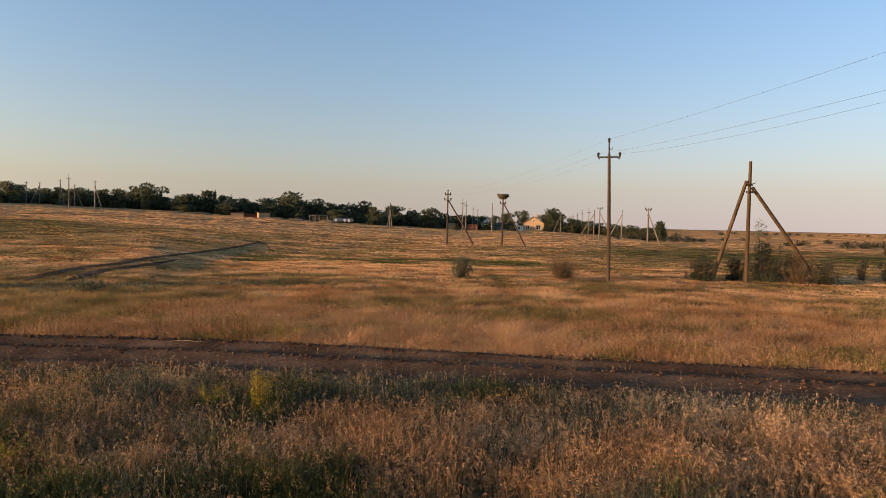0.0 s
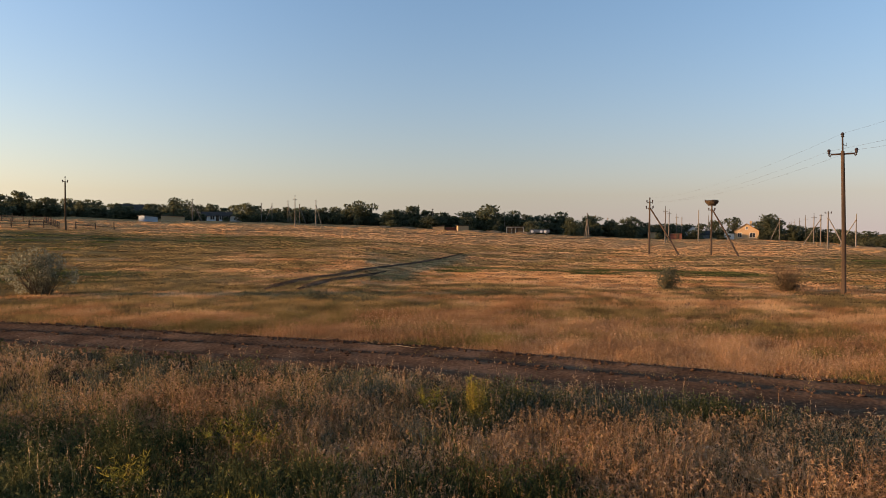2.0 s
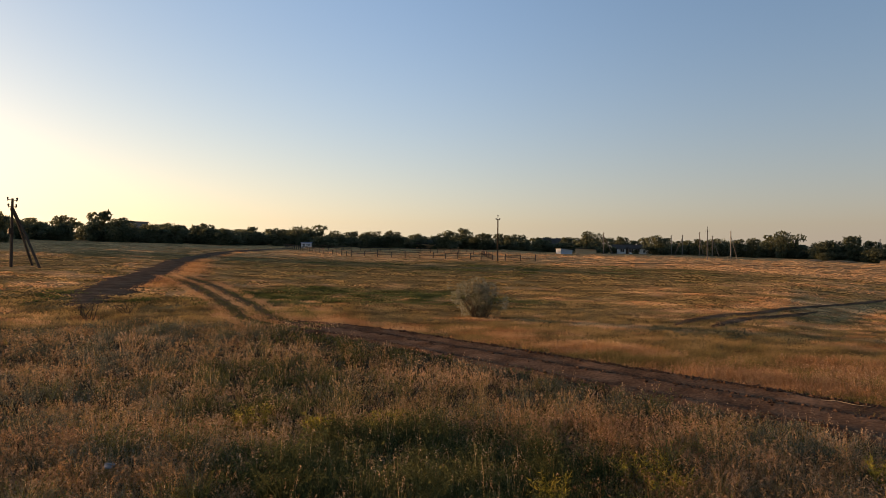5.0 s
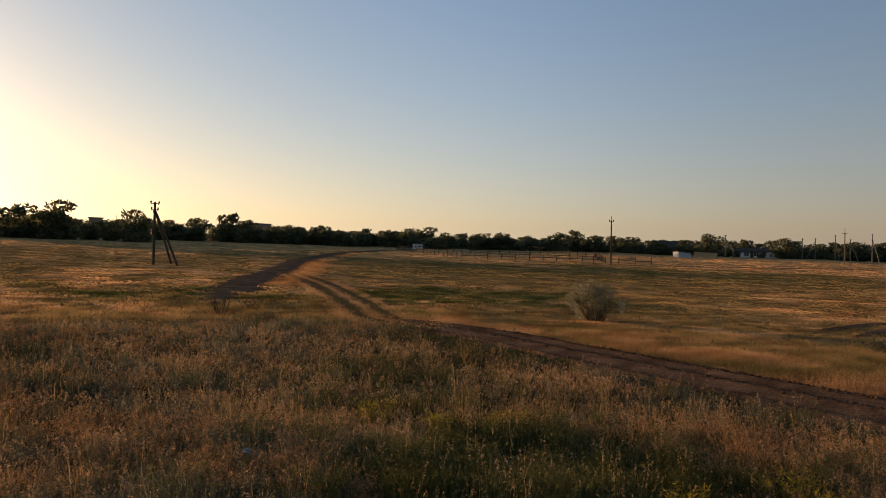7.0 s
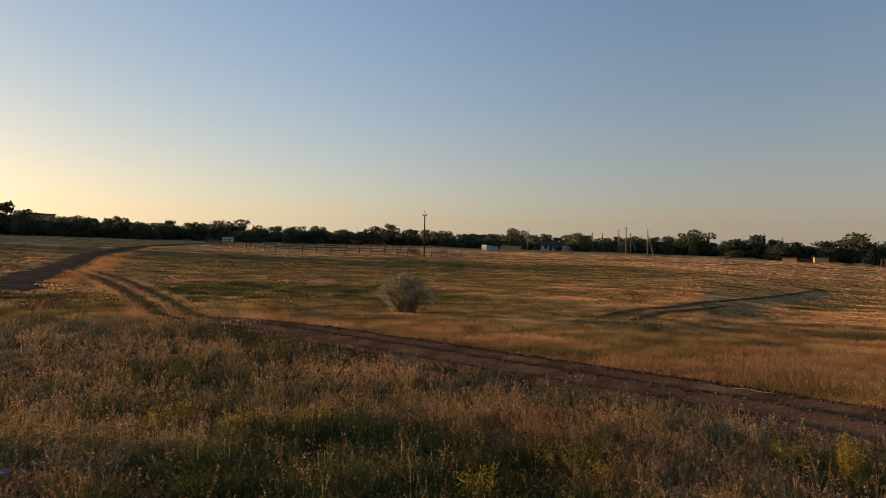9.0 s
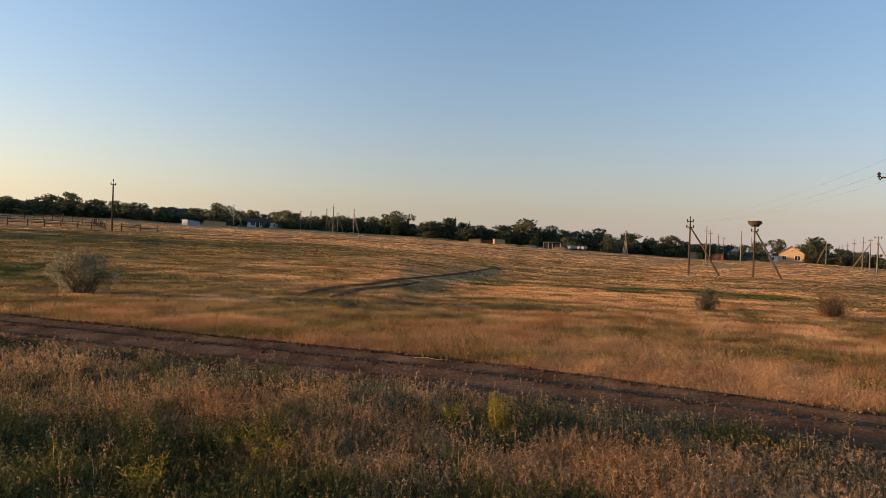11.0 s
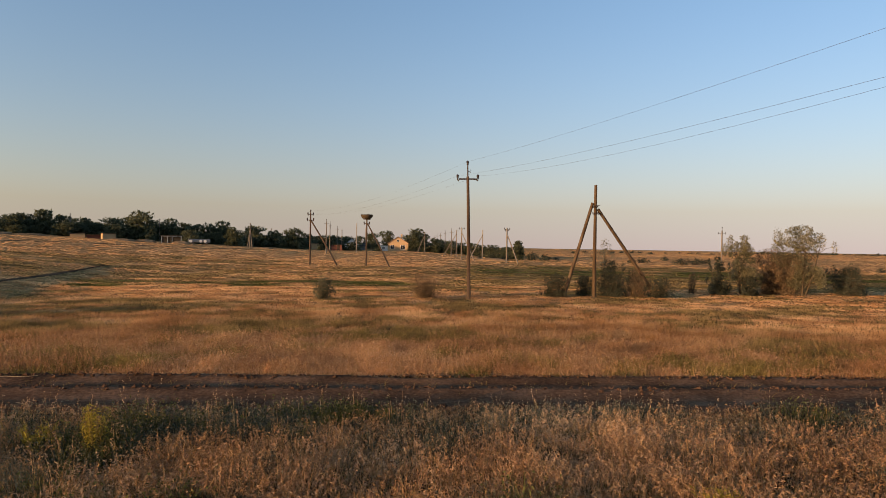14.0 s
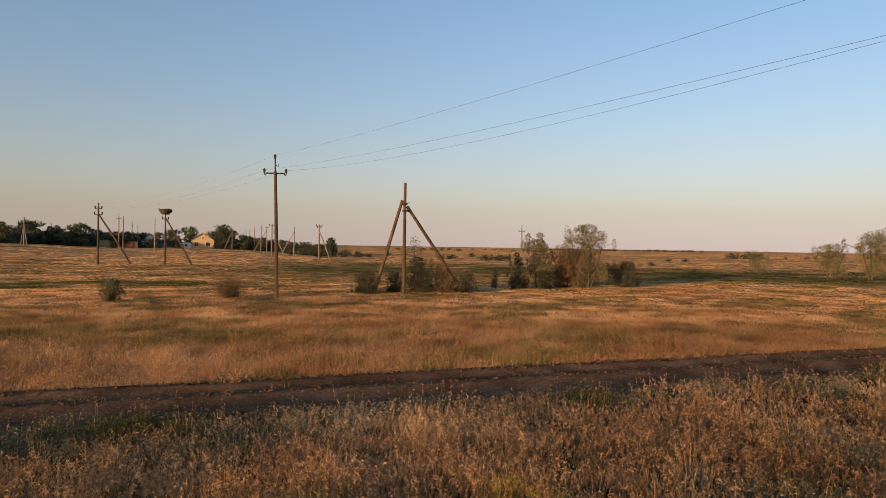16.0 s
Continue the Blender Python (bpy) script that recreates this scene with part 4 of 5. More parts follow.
# a second line of crowns behind the first
for az0 in np.arange(27.5, 97, 1.05):
    k = int(rng_t.integers(0, 3))
    plant_copy(KINDS[k], az0 + rng_t.uniform(-0.3, 0.3), 252 + rng_t.uniform(-6, 12), rng_t.uniform(0.9, 1.2), rng_t.uniform(4.2, 6.0) * (1.2 if az0 > 69 else 1.0) / KIND_H[k], "dark green tree behind the village houses")

for az0 in np.arange(-3.5, 27.5, 1.0):
    k = int(rng_t.integers(0, 3))
    plant_copy(KINDS[k], az0 + rng_t.uniform(-0.3, 0.3), 248 + rng_t.uniform(-6, 10), rng_t.uniform(0.95, 1.25), rng_t.uniform(3.6, 5.4) / KIND_H[k], "dark green tree behind the village yards")

POPLAR = make_plant("tree", 36, 6.6, 1.9, LEAF, 600, 0.35, "narrow dark green poplar at the village edge", "tree", low=0.05, shape="column", at=place(38.9, 216))
FIR = make_plant("tree", 37, 5.6, 5.6, LEAF, 1000, 0.36, "dark green spruce-like tree with tiered branches", "tree", low=0.1, shape="cone", at=place(-18.2, 178))
plant_copy(FIR, -9.3, 238, 1.25, 1.35, "dark green conical tree beside the gabled house")
for az0, r0, h0 in ((-11.6, 240, 5.0), (-12.3, 236, 4.6), (-13.2, 238, 4.2), (-14.2, 230, 4.4), (-15.0, 228, 4.0), (-15.9, 226, 4.3), (-16.8, 222, 3.8), (-17.4, 215, 4.0), (-8.6, 262, 6.5), (-5.6, 268, 6.8), (-4.4, 275, 5.5)):
    plant_copy(KINDS[int(az0 * -10) % 3], az0, r0, 0.85, h0 / KIND_H[int(az0 * -10) % 3], "low dark green tree at the far end of the village")
for az0, r0, h0 in ((37.4, 214, 3.0), (36.7, 217, 2.2), (34.9, 217, 1.5), (-6.0, 230, 1.6), (-8.9, 231, 1.4), (21.2, 212, 2.4), (12.2, 210, 2.2), (-1.2, 220, 2.0), (0.9, 222, 1.8)):
    plant_copy(KINDS[int(r0) % 3], az0, r0, 0.42, h0 / KIND_H[int(r0) % 3], "small dark green bush in a village yard")
FAR_SHRUB = make_plant("shrub", 38, 2.0, 3.6, LEAF_DARK, 500, 0.22, "low grey-green shrub on the open plain", "shrub", "far shrubs", low=0.05, stems=3, at=place(-19.3, 176))
for az0, r0, s0 in ((-20.4, 170, 1.2), (-17.0, 185, 1.0), (-15.8, 182, 1.1), (-14.9, 190, 0.9), (-21.3, 190, 0.7), (-23.0, 240, 0.8), (-24.5, 250, 0.7), (-27.6, 150, 0.7), (-28.6, 152, 0.9), (-30.2, 190, 0.8), (-31.4, 140, 1.0), (-32.6, 142, 0.9), (-33.3, 150, 0.7), (-51.2, 260, 1.6), (-52.4, 255, 1.8), (-53.2, 262, 1.5), (-55.0, 300, 0.6), (-56.4, 300, 0.7), (-57.0, 320, 0.6), (-46.5, 170, 0.5), (-47.8, 168, 0.6), (-45.2, 120, 0.5), (-41.0, 100, 0.5), (-48.6, 92, 0.28), (-55.3, 88, 0.25), (-38.0, 120, 0.6)):
    plant_copy(FAR_SHRUB, az0, r0, s0 * 0.85, s0 * 0.6)
far_woods = np.random.default_rng(9)
for az0 in np.concatenate([np.arange(-23.0, -37.0, -0.9), np.arange(-37.0, -49.0, -0.36)]):
    close = az0 > -37.0
    plant_copy(FAR_SHRUB, az0 + far_woods.uniform(-0.25, 0.25), far_woods.uniform(480, 640) if close else far_woods.uniform(950, 1100), far_woods.uniform(0.9, 1.5) * (1.0 if close else 2.0), far_woods.uniform(0.4, 0.9) * (1.0 if close else 1.7), "distant low shrub on the steppe horizon")

# shrubs and small trees that stand in the meadow
make_plant("shrub", 41, 1.85, 2.15, LEAF_SILVER, 6500, 0.046, "silvery grey-green wild olive shrub alone in the meadow", "shrub", low=0.06, stems=4, trunk=0.03, shape="vase", twigs=60, at=place(48.3, 32.3))
make_plant("shrub", 42, 1.15, 1.15, LEAF_OLIVE, 3200, 0.04, "small grey-green shrub in the dry grass", "shrub", low=0.03, shape="round", stems=3, trunk=0.02, twigs=40, at=place(-1.6, 34.6))
make_plant("shrub", 43, 1.35, 1.7, LEAF_BROWN, 3600, 0.034, "half-bare brown twiggy shrub in the dry grass", "shrub", low=0.0, shape="vase", stems=6, trunk=0.02, limbs=9, twigs=240, at=place(-10.3, 35.6))
TOWER_SHRUBS = "shrubs round the pole tripod"
make_plant("shrub", 44, 1.35, 1.5, LEAF_DARK, 4800, 0.043, "dark green shrub at the foot of the tripod", "shrub", TOWER_SHRUBS, low=0.0, shape="round", stems=4, trunk=0.025, twigs=70, at=place(-21.5, 38.8))
make_plant("shrub", 45, 1.2, 1.1, LEAF_DARK, 3200, 0.043, "small dark shrub beside the tripod pole", "shrub", TOWER_SHRUBS, low=0.0, shape="vase", stems=3, trunk=0.02, at=place(-23.9, 40.2))
make_plant("shrub", 46, 2.1, 1.9, LEAF_DARK, 8000, 0.046, "dense grey-green shrub growing through the pole tripod", "shrub", TOWER_SHRUBS, low=0.0, stems=3, trunk=0.04, shape="round", twigs=60, at=place(-26.2, 40.3))
make_plant("tree", 62, 3.5, 1.2, LEAF_SILVER, 800, 0.045, "slender pale young tree rising behind the tripod", "tree", low=0.4, stems=1, trunk=0.035, shape="round", twigs=12, at=place(-25.6, 41.2))
make_plant("shrub", 47, 1.6, 1.6, LEAF_BROWN, 4200, 0.037, "brownish thin shrub beside the tripod leg", "shrub", TOWER_SHRUBS, low=0.0, shape="vase", stems=4, trunk=0.02, twigs=120, at=place(-28.2, 40.8))
make_plant("shrub", 48, 1.2, 1.5, LEAF_DARK, 4500, 0.040, "dense olive-green shrub at the tripod leg", "shrub", TOWER_SHRUBS, low=0.0, shape="vase", stems=4, trunk=0.02, twigs=60, at=place(-29.9, 40.6))
RIGHT_BUSH = "bushes in a row on the meadow"
make_plant("shrub", 49, 1.3, 0.7, LEAF_BROWN, 1100, 0.037, "thin dry shrub at the end of the row", "shrub", RIGHT_BUSH, low=0.1, shape="vase", stems=2, trunk=0.02, twigs=30, at=place(-32.4, 45.6))
make_plant("shrub", 50, 2.5, 1.45, LEAF_DARK, 7500, 0.050, "dense dark green pointed bush in the row", "shrub", RIGHT_BUSH, low=0.0, stems=3, trunk=0.04, shape="cone", at=place(-34.4, 45.5))
make_plant("tree", 51, 3.8, 2.3, LEAF_GREY, 8500, 0.053, "pale silver-leaved young tree with an open crown", "tree", low=0.25, stems=2, trunk=0.05, shape="cone", twigs=40, at=place(-36.3, 46.8))
make_plant("shrub", 52, 1.35, 1.15, LEAF_DARK, 4500, 0.043, "low dark green bush under the silver tree", "shrub", RIGHT_BUSH, low=0.0, shape="round", stems=3, trunk=0.03, at=place(-36.7, 45.9))
make_plant("shrub", 53, 2.9, 2.5, LEAF_BROWN, 12000, 0.045, "tall brown twiggy shrub with sparse leaves", "shrub", RIGHT_BUSH, low=0.0, shape="vase", stems=6, trunk=0.035, limbs=9, twigs=220, at=place(-38.4, 48.5))
make_plant("tree", 54, 4.7, 3.2, LEAF_GREY, 14000, 0.056, "pale grey-green wild olive tree with drooping twigs", "tree", low=0.1, stems=3, trunk=0.06, shape="round", limbs=8, twigs=40, at=place(-40.0, 48.6))
make_plant("shrub", 55, 1.95, 2.5, LEAF_DARK, 10000, 0.046, "broad dark grey-green rounded bush", "shrub", RIGHT_BUSH, low=0.0, shape="round", stems=5, trunk=0.03, twigs=60, at=place(-43.3, 51.0))
make_plant("tree", 56, 2.9, 2.6, LEAF_GREY, 3300, 0.062, "slanting silvery shrub-like tree on the plain", "tree", low=0.15, stems=2, trunk=0.05, shape="top", at=place(-53.1, 86.0))
make_plant("tree", 57, 3.8, 3.9, LEAF_GREY, 5720, 0.081, "rounded grey-green wild olive tree on the plain", "tree", low=0.12, stems=2, trunk=0.09, at=place(-58.0, 82.0))
make_plant("tree", 58, 5.0, 4.8, LEAF_GREY, 7480, 0.087, "spreading silver-leaved wild olive tree on the plain", "tree", low=0.15, stems=2, trunk=0.10, shape="top", at=place(-60.9, 82.0))
make_plant("shrub", 59, 0.5, 0.95, LEAF_OLIVE, 1540, 0.031, "small dark weed bush on the meadow", "shrub", low=0.03, shape="vase", stems=4, trunk=0.012, at=place(27.9, 26.4))
make_plant("shrub", 60, 1.4, 1.6, LEAF_DARK, 2640, 0.043, "dark shrub on the open meadow", "shrub", low=0.03, shape="vase", stems=4, trunk=0.02, at=place(-65.0, 60.0))


# ---- power poles ----
def insulator(at, parent, s=1.0, down=False):
    x, y, z = at
    d = -1 if down else 1
    pts = [(x, y, z + d * k * s) for k in (0, 0.03, 0.05, 0.10, 0.12, 0.17, 0.20)]
    part("insulator", tube(bmesh.new(), pts, [0.03 * s, 0.07 * s, 0.05 * s, 0.05 * s, 0.075 * s, 0.05 * s, 0.02 * s], 8), CERAMIC, parent, "dark glazed insulator")


def arm(parent, z, half, turn, thick=0.04, hooks=True, s=1.0):
    """A steel crossarm with an insulator raised on a hook at each end."""
    c, sn = math.cos(radians(turn)), math.sin(radians(turn))
    bm = bmesh.new()
    tube(bm, [(-c * half, -sn * half, z), (c * half, sn * half, z)], [thick, thick], 6)
    if hooks:
        for e in (-1, 1):
            x, y = c * half * e, sn * half * e
            tube(bm, [(x * 0.96, y * 0.96, z), (x * 1.06, y * 1.06, z - 0.10 * s), (x * 1.14, y * 1.14, z - 0.05 * s), (x * 1.14, y * 1.14, z + 0.04 * s)], [0.022 * s] * 4, 6)
    part("crossarm", bm, IRON, parent, "rusty steel crossarm")
    if hooks:
        for e in (-1, 1):
            insulator((c * half * e * 1.14, sn * half * e * 1.14, z + 0.02), parent, s)


def shaft(parent, h, r, mat, bow=0.0, name="shaft", foot=(0, 0), head=(0, 0), seg=10):
    pts = [(foot[0] + (head[0] - foot[0]) * f + bow * math.sin(math.pi * f), foot[1] + (head[1] - foot[1]) * f, -0.4 + (h + 0.4) * f) for f in (0, 0.25, 0.5, 0.75, 1)]
    part(name, tube(bmesh.new(), pts, [r * (1.12 - 0.32 * f) for f in (0, 0.25, 0.5, 0.75, 1)], seg), mat, parent)


def brace(parent, az, r, foot_az, foot_r, top, rad, mat):
    """A slanting strut from the ground to the pole."""
    a, b = place(az, r), place(foot_az, foot_r)
    f = b - a
    part("strut", tube(bmesh.new(), [(f.x, f.y, f.z - 0.4), (f.x * 0.5, f.y * 0.5, (f.z + top) / 2), (f.x * 0.02, f.y * 0.02, top)], [rad * 1.05, rad * 0.95, rad * 0.8], 8), mat, parent)
    bm = bmesh.new()
    tube(bm, [(0, 0, top - 0.12), (0, 0, top + 0.02)], [rad * 1.5, rad * 1.5], 8)
    part("clamp", bm, IRON, parent, "rusty steel clamp")


def pin_top(parent, z, rise=0.75, s=1.0):
    part("top_pin", rod((0, 0, z - 0.25), (0, 0, z + rise), 0.035 * s, 0.03 * s, 6), IRON, parent, "steel pin carrying the top insulator")
    insulator((0, 0, z + rise - 0.04), parent, s)


POLES = "poles of the power line"
# the near pole on the meadow
P1 = place(-14.15, 35.5)
t = thing("utility_pole", P1, "dark brown wooden power pole with steel crossarm", "pole", POLES)
P1_POSE = pose(*P1, 0, -1.4, 0)
t.matrix_basis = P1_POSE
shaft(t, 6.55, 0.095, TAR, 0.02)
pin_top(t, 6.5, 0.72, 1.15)
arm(t, 6.42, 0.48, -5, s=1.15)
part("side_hook", tube(bmesh.new(), [(0.03, 0, 6.85), (0.16, 0, 6.78), (0.17, 0, 6.92)], [0.022, 0.02, 0.018], 6), IRON, t)
# the pole it leads to, braced
P2 = place(-0.4, 87.0)
t = thing("utility_pole", P2, "wooden angle pole with a slanting strut", "pole", POLES)
shaft(t, 6.7, 0.11, TAR)
brace(t, -0.4, 87.0, -2.85, 85.5, 5.7, 0.11, TAR)
pin_top(t, 6.6, 0.25, 1.4)
arm(t, 5.75, 0.35, 0, s=1.4)
arm(t, 6.45, 0.3, 10, s=1.4)
# the next pole behind, on which the wires end
P0 = Vector((11.5, -26.5, 0.0))
t = thing("utility_pole", P0, "dark brown wooden power pole carrying three wires", "pole", POLES)
shaft(t, 7.6, 0.115, TAR)
pin_top(t, 7.55, 0.72, 1.15)
arm(t, 6.35, 0.48, -5, s=1.15)

# the pole with the stork's nest
t = thing("utility_pole", place(-5.15, 86.0), "wooden pole with a strut, carrying a stork nest", "pole")
shaft(t, 6.05, 0.105, TAR)
brace(t, -5.15, 86.0, -7.3, 84.5, 5.5, 0.10, TAR)
arm(t, 5.45, 0.3, 0, s=1.3)
part("platform", tube(bmesh.new(), [(0, 0, 5.98), (0, 0, 6.06)], [0.45, 0.5], 10), WOOD, t, "round wooden nest platform")


def stork_nest(at):
    rng = np.random.default_rng(8)
    t = thing("stork_nest", at, "large brown stork nest of woven sticks on a pole", "nest")
    bm = bmesh.new()
    rings = [(0.0, 0.35), (0.12, 0.58), (0.32, 0.72), (0.5, 0.74), (0.56, 0.62), (0.48, 0.3), (0.46, 0.02)]
    tube(bm, [(0, 0, z) for z, _ in rings], [r for _, r in rings], 18)
    part("bowl", bm, BARK, t, smooth=False)
    bm = bmesh.new()
    for k in range(170):
        a, z = rng.uniform(0, 6.28), rng.uniform(0.03, 0.58)
        r = np.interp(z, [0, 0.12, 0.32, 0.6], [0.38, 0.6, 0.74, 0.76])
        b = a + rng.uniform(0.3, 0.9)
        tube(bm, [(math.cos(a) * r, math.sin(a) * r, z), (math.cos(b) * r * rng.uniform(0.95, 1.15), math.sin(b) * r * rng.uniform(0.95, 1.15), z + rng.uniform(-0.06, 0.1))], [0.016, 0.008], 4)
    part("sticks", bm, TAR, t, "loose grey-brown sticks of the nest wall")


stork_nest(place(-5.15, 86.0) + Vector((0, 0, 6.06)))


def braced_pole(az, r, h, foots=(), mat=CONCRETE, arms=((0.4, 0.3),), pin=False, rad=0.13, label="grey concrete village pole with a crossarm", turn=0):
    t = thing("utility_pole", place(az, r), label, "pole", "village power poles")
    shaft(t, h - (0.5 if pin else 0), rad, mat, seg=8)
    for fa, fr, top in foots:
        brace(t, az, r, fa, fr, top, rad * 0.85, mat)
    for half, below in arms:
        arm(t, h - below - (0.5 if pin else 0), half, turn + az, s=1.3, hooks=r < 150)
    if pin:
        pin_top(t, h - 0.55, 0.55, 1.3)
    return t


BRACED = "weathered village pole with a slanting strut"
PLAIN = "slim weathered village power pole"
braced_pole(46.47, 113, 7.75, mat=WOOD, arms=((0.3, 0.1),), pin=True, rad=0.12, label="tall slim wooden pole with a small crossarm", turn=20)
t = braced_pole(84.25, 77, 6.65, ((82.85, 80, 5.6), (82.35, 74.3, 5.75)), TAR, ((0.42, 0.15), (0.34, 0.8)), rad=0.14, label="dark wooden pole propped by two slanting struts", turn=35)
part("junction_box", block(bmesh.new(), (-0.05, -0.32, 3.2), (0.35, 0.12, 3.75), 0.03), IRON, t, "small rusty metal box on the pole")
braced_pole(37.5, 205, 6.5, ((36.7, 205, 5.4),), GREY_WOOD, ((0.4, 0.2),), label=BRACED)
braced_pole(32.1, 225, 6.3, label=PLAIN)
braced_pole(31.25, 225, 6.4, ((31.9, 225, 5.4),), GREY_WOOD, label=BRACED)
braced_pole(29.95, 222, 7.4, ((29.65, 219, 6.0),), GREY_WOOD, label=BRACED)
braced_pole(29.39, 170, 7.65, (), GREY_WOOD, ((0.55, 0.3),), True, label="tall wooden village pole with crossarm and top pin")
braced_pole(29.0, 215, 6.2, ((28.45, 215, 5.2),), GREY_WOOD, label=BRACED)
braced_pole(27.65, 197, 7.5, ((27.15, 199, 5.9),), CONCRETE, label=BRACED)
braced_pole(23.1, 225, 6.4, label=PLAIN)
braced_pole(17.7, 225, 6.6, label=PLAIN)
braced_pole(11.5, 225, 6.9, label=PLAIN)
braced_pole(4.9, 230, 6.5, mat=GREY_WOOD, label=PLAIN)
braced_pole(4.55, 205, 7.2, ((4.75, 203, 5.5), (4.35, 203, 5.5)), GREY_WOOD, ((0.5, 0.3), (0.5, 0.9)), rad=0.15, label="stout village pole with paired struts")
braced_pole(3.87, 230, 7.0, label=PLAIN)
braced_pole(2.86, 232, 6.4, ((2.4, 232, 5.2),), label=BRACED)
braced_pole(-1.7, 165, 8.3, (), GREY_WOOD, ((0.6, 0.5),), True, label="tall wooden village pole with crossarm and top pin")
braced_pole(-2.0, 190, 8.4, (), GREY_WOOD, ((0.6, 0.5),), True, label="tall wooden village pole with crossarm and top pin")
braced_pole(-2.6, 240, 8.2, (), GREY_WOOD, ((0.6, 0.5),), True, label="tall wooden village pole with crossarm and top pin")
braced_pole(-3.0, 240, 7.4, (), GREY_WOOD, ((0.4, 0.4),), label=PLAIN)
braced_pole(-4.25, 190, 8.3, (), CONCRETE, (), label="tall bare village pole with no crossarm")
braced_pole(-5.0, 260, 8.3, (), CONCRETE, (), label="tall bare village pole with no crossarm")
braced_pole(-10.1, 215, 6.6, ((-9.45, 214, 5.6),), GREY_WOOD, ((0.5, 0.15),), label=BRACED)
braced_pole(-12.4, 195, 7.8, (), GREY_WOOD, ((0.6, 0.5),), True, label="tall wooden village pole with crossarm and top pin")
for k, (a0, r0) in enumerate(((-11.85, 235), (-11.45, 275), (-11.15, 315), (-10.95, 355), (-10.8, 400))):
    braced_pole(a0, r0, 8.0, (), GREY_WOOD, ((0.6, 0.5),), True, label="wooden pole of a line receding behind the village")
braced_pole(-12.85, 181, 7.4, ((-11.65, 180, 6.2),), GREY_WOOD, ((0.5, 0.3),), label=BRACED)
braced_pole(-13.3, 140, 6.8, ((-14.5, 134, 5.6),), GREY_WOOD, ((0.45, 0.3),), label=BRACED)
braced_pole(-15.1, 165, 7.35, ((-13.95, 166, 6.0),), CONCRETE, (), label=BRACED)
braced_pole(-17.2, 125, 6.6, ((-18.25, 122, 5.3),), GREY_WOOD, ((0.45, 0.25), (0.3, 0.55)), rad=0.15, label="weathered grey pole propped by a slanting strut")
braced_pole(-34.5, 140, 7.3, (), GREY_WOOD, ((0.55, 0.6),), True, rad=0.15, label="wooden power pole on the open plain")
braced_pole(85.8, 215, 9.2, (), GREY_WOOD, ((0.8, 0.6),), True, label="wooden pole rising behind the village trees")
braced_pole(86.35, 250, 9.6, (), GREY_WOOD, ((0.8, 0.6),), True, label="wooden pole rising behind the village trees")
braced_pole(86.75, 290, 10.0, (), GREY_WOOD, ((0.8, 0.6),), True, label="wooden pole rising behind the village trees")
braced_pole(87.0, 330, 10.3, (), GREY_WOOD, ((0.8, 0.6),), True, label="wooden pole rising behind the village trees")


# ---- wires ----
def wire(a, b, sag, rad, label):
    n = 24
    c = bpy.data.curves.new("wire", "CURVE")
    c.dimensions, c.bevel_depth, c.bevel_resolution = "3D", rad, 1
    s = c.splines.new("POLY")
    s.points.add(n)
    for k in range(n + 1):
        f = k / n
        p = Vector(a).lerp(Vector(b), f)
        s.points[k].co = (p.x, p.y, p.z - sag * 4 * f * (1 - f), 1)
    c.materials.append(IRON)
    tagged(new("power_wire", c), label, "wire", "power line wires")


def arm_ends(p, z, half, turn):
    c, sn = math.cos(radians(turn)) * half, math.sin(radians(turn)) * half
    return p + Vector((-c, -sn, z)), p + Vector((c, sn, z))


WIRE = "thin dark overhead power wire sagging between poles"
top_pin, west_hook, east_hook = (P1_POSE @ v for v in (Vector((0, 0, 7.35)), *arm_ends(Vector((0, 0, 0)), 6.58, 0.55, -5)))
for a, b, sag in ((top_pin, (11.5, -26.5, 7.3), 0.7), (west_hook, (11.0, -26.5, 6.5), 0.9), (east_hook, (11.5, -26.5, 8.3), 1.6)):
    wire(a, b, sag, 0.0027, WIRE)
far_ends = arm_ends(P2, 6.55, 0.34, 10)
for a, b in ((top_pin, P2 + Vector((0, 0, 7.0))), *zip((west_hook, east_hook), far_ends)):
    wire(a, b, 0.7, 0.0022, WIRE)


# ---- the tripod of poles ----
TW = place(-24.72, 39.4)
t = thing("pole_tripod", TW, "weathered brown wooden tripod of three lashed poles", "tripod")
shaft(t, 6.5, 0.102, WOOD, name="centre_pole", seg=12)
for fa, fr, top, side in ((-22.2, 38.7, 5.45, -1), (-29.75, 41.8, 5.1, 1)):
    f = place(fa, fr) - TW
    d = Vector((f.x, f.y, 0)).normalized() * 0.17
    foot, head = Vector((f.x * 1.04, f.y * 1.04, f.z - 0.25)), Vector((d.x, d.y, top))
    bm = tube(bmesh.new(), [foot, foot.lerp(head, 0.35), foot.lerp(head, 0.7), head], [0.105, 0.10, 0.095, 0.088], 12)
    part("leg", bm, WOOD, t)
for z in (5.28, 5.22, 4.88, 4.82):
    bm = bmesh.new()
    pts = [(math.cos(a) * 0.15 * (1.5 if math.cos(a) < -0.2 and z > 5 or math.cos(a) > 0.2 and z < 5 else 1.0), math.sin(a) * 0.15, z + 0.02 * math.sin(3 * a)) for a in np.linspace(0, 6.283, 17)]
    tube(bm, pts, [0.022] * 17, 5)
    part("wire_binding", bm, IRON, t, "rusty wire lashing round the poles")
part("bolt", rod((0.1, 0, 5.28), (0.32, -0.05, 5.36), 0.02, 0.015, 6), IRON, t)


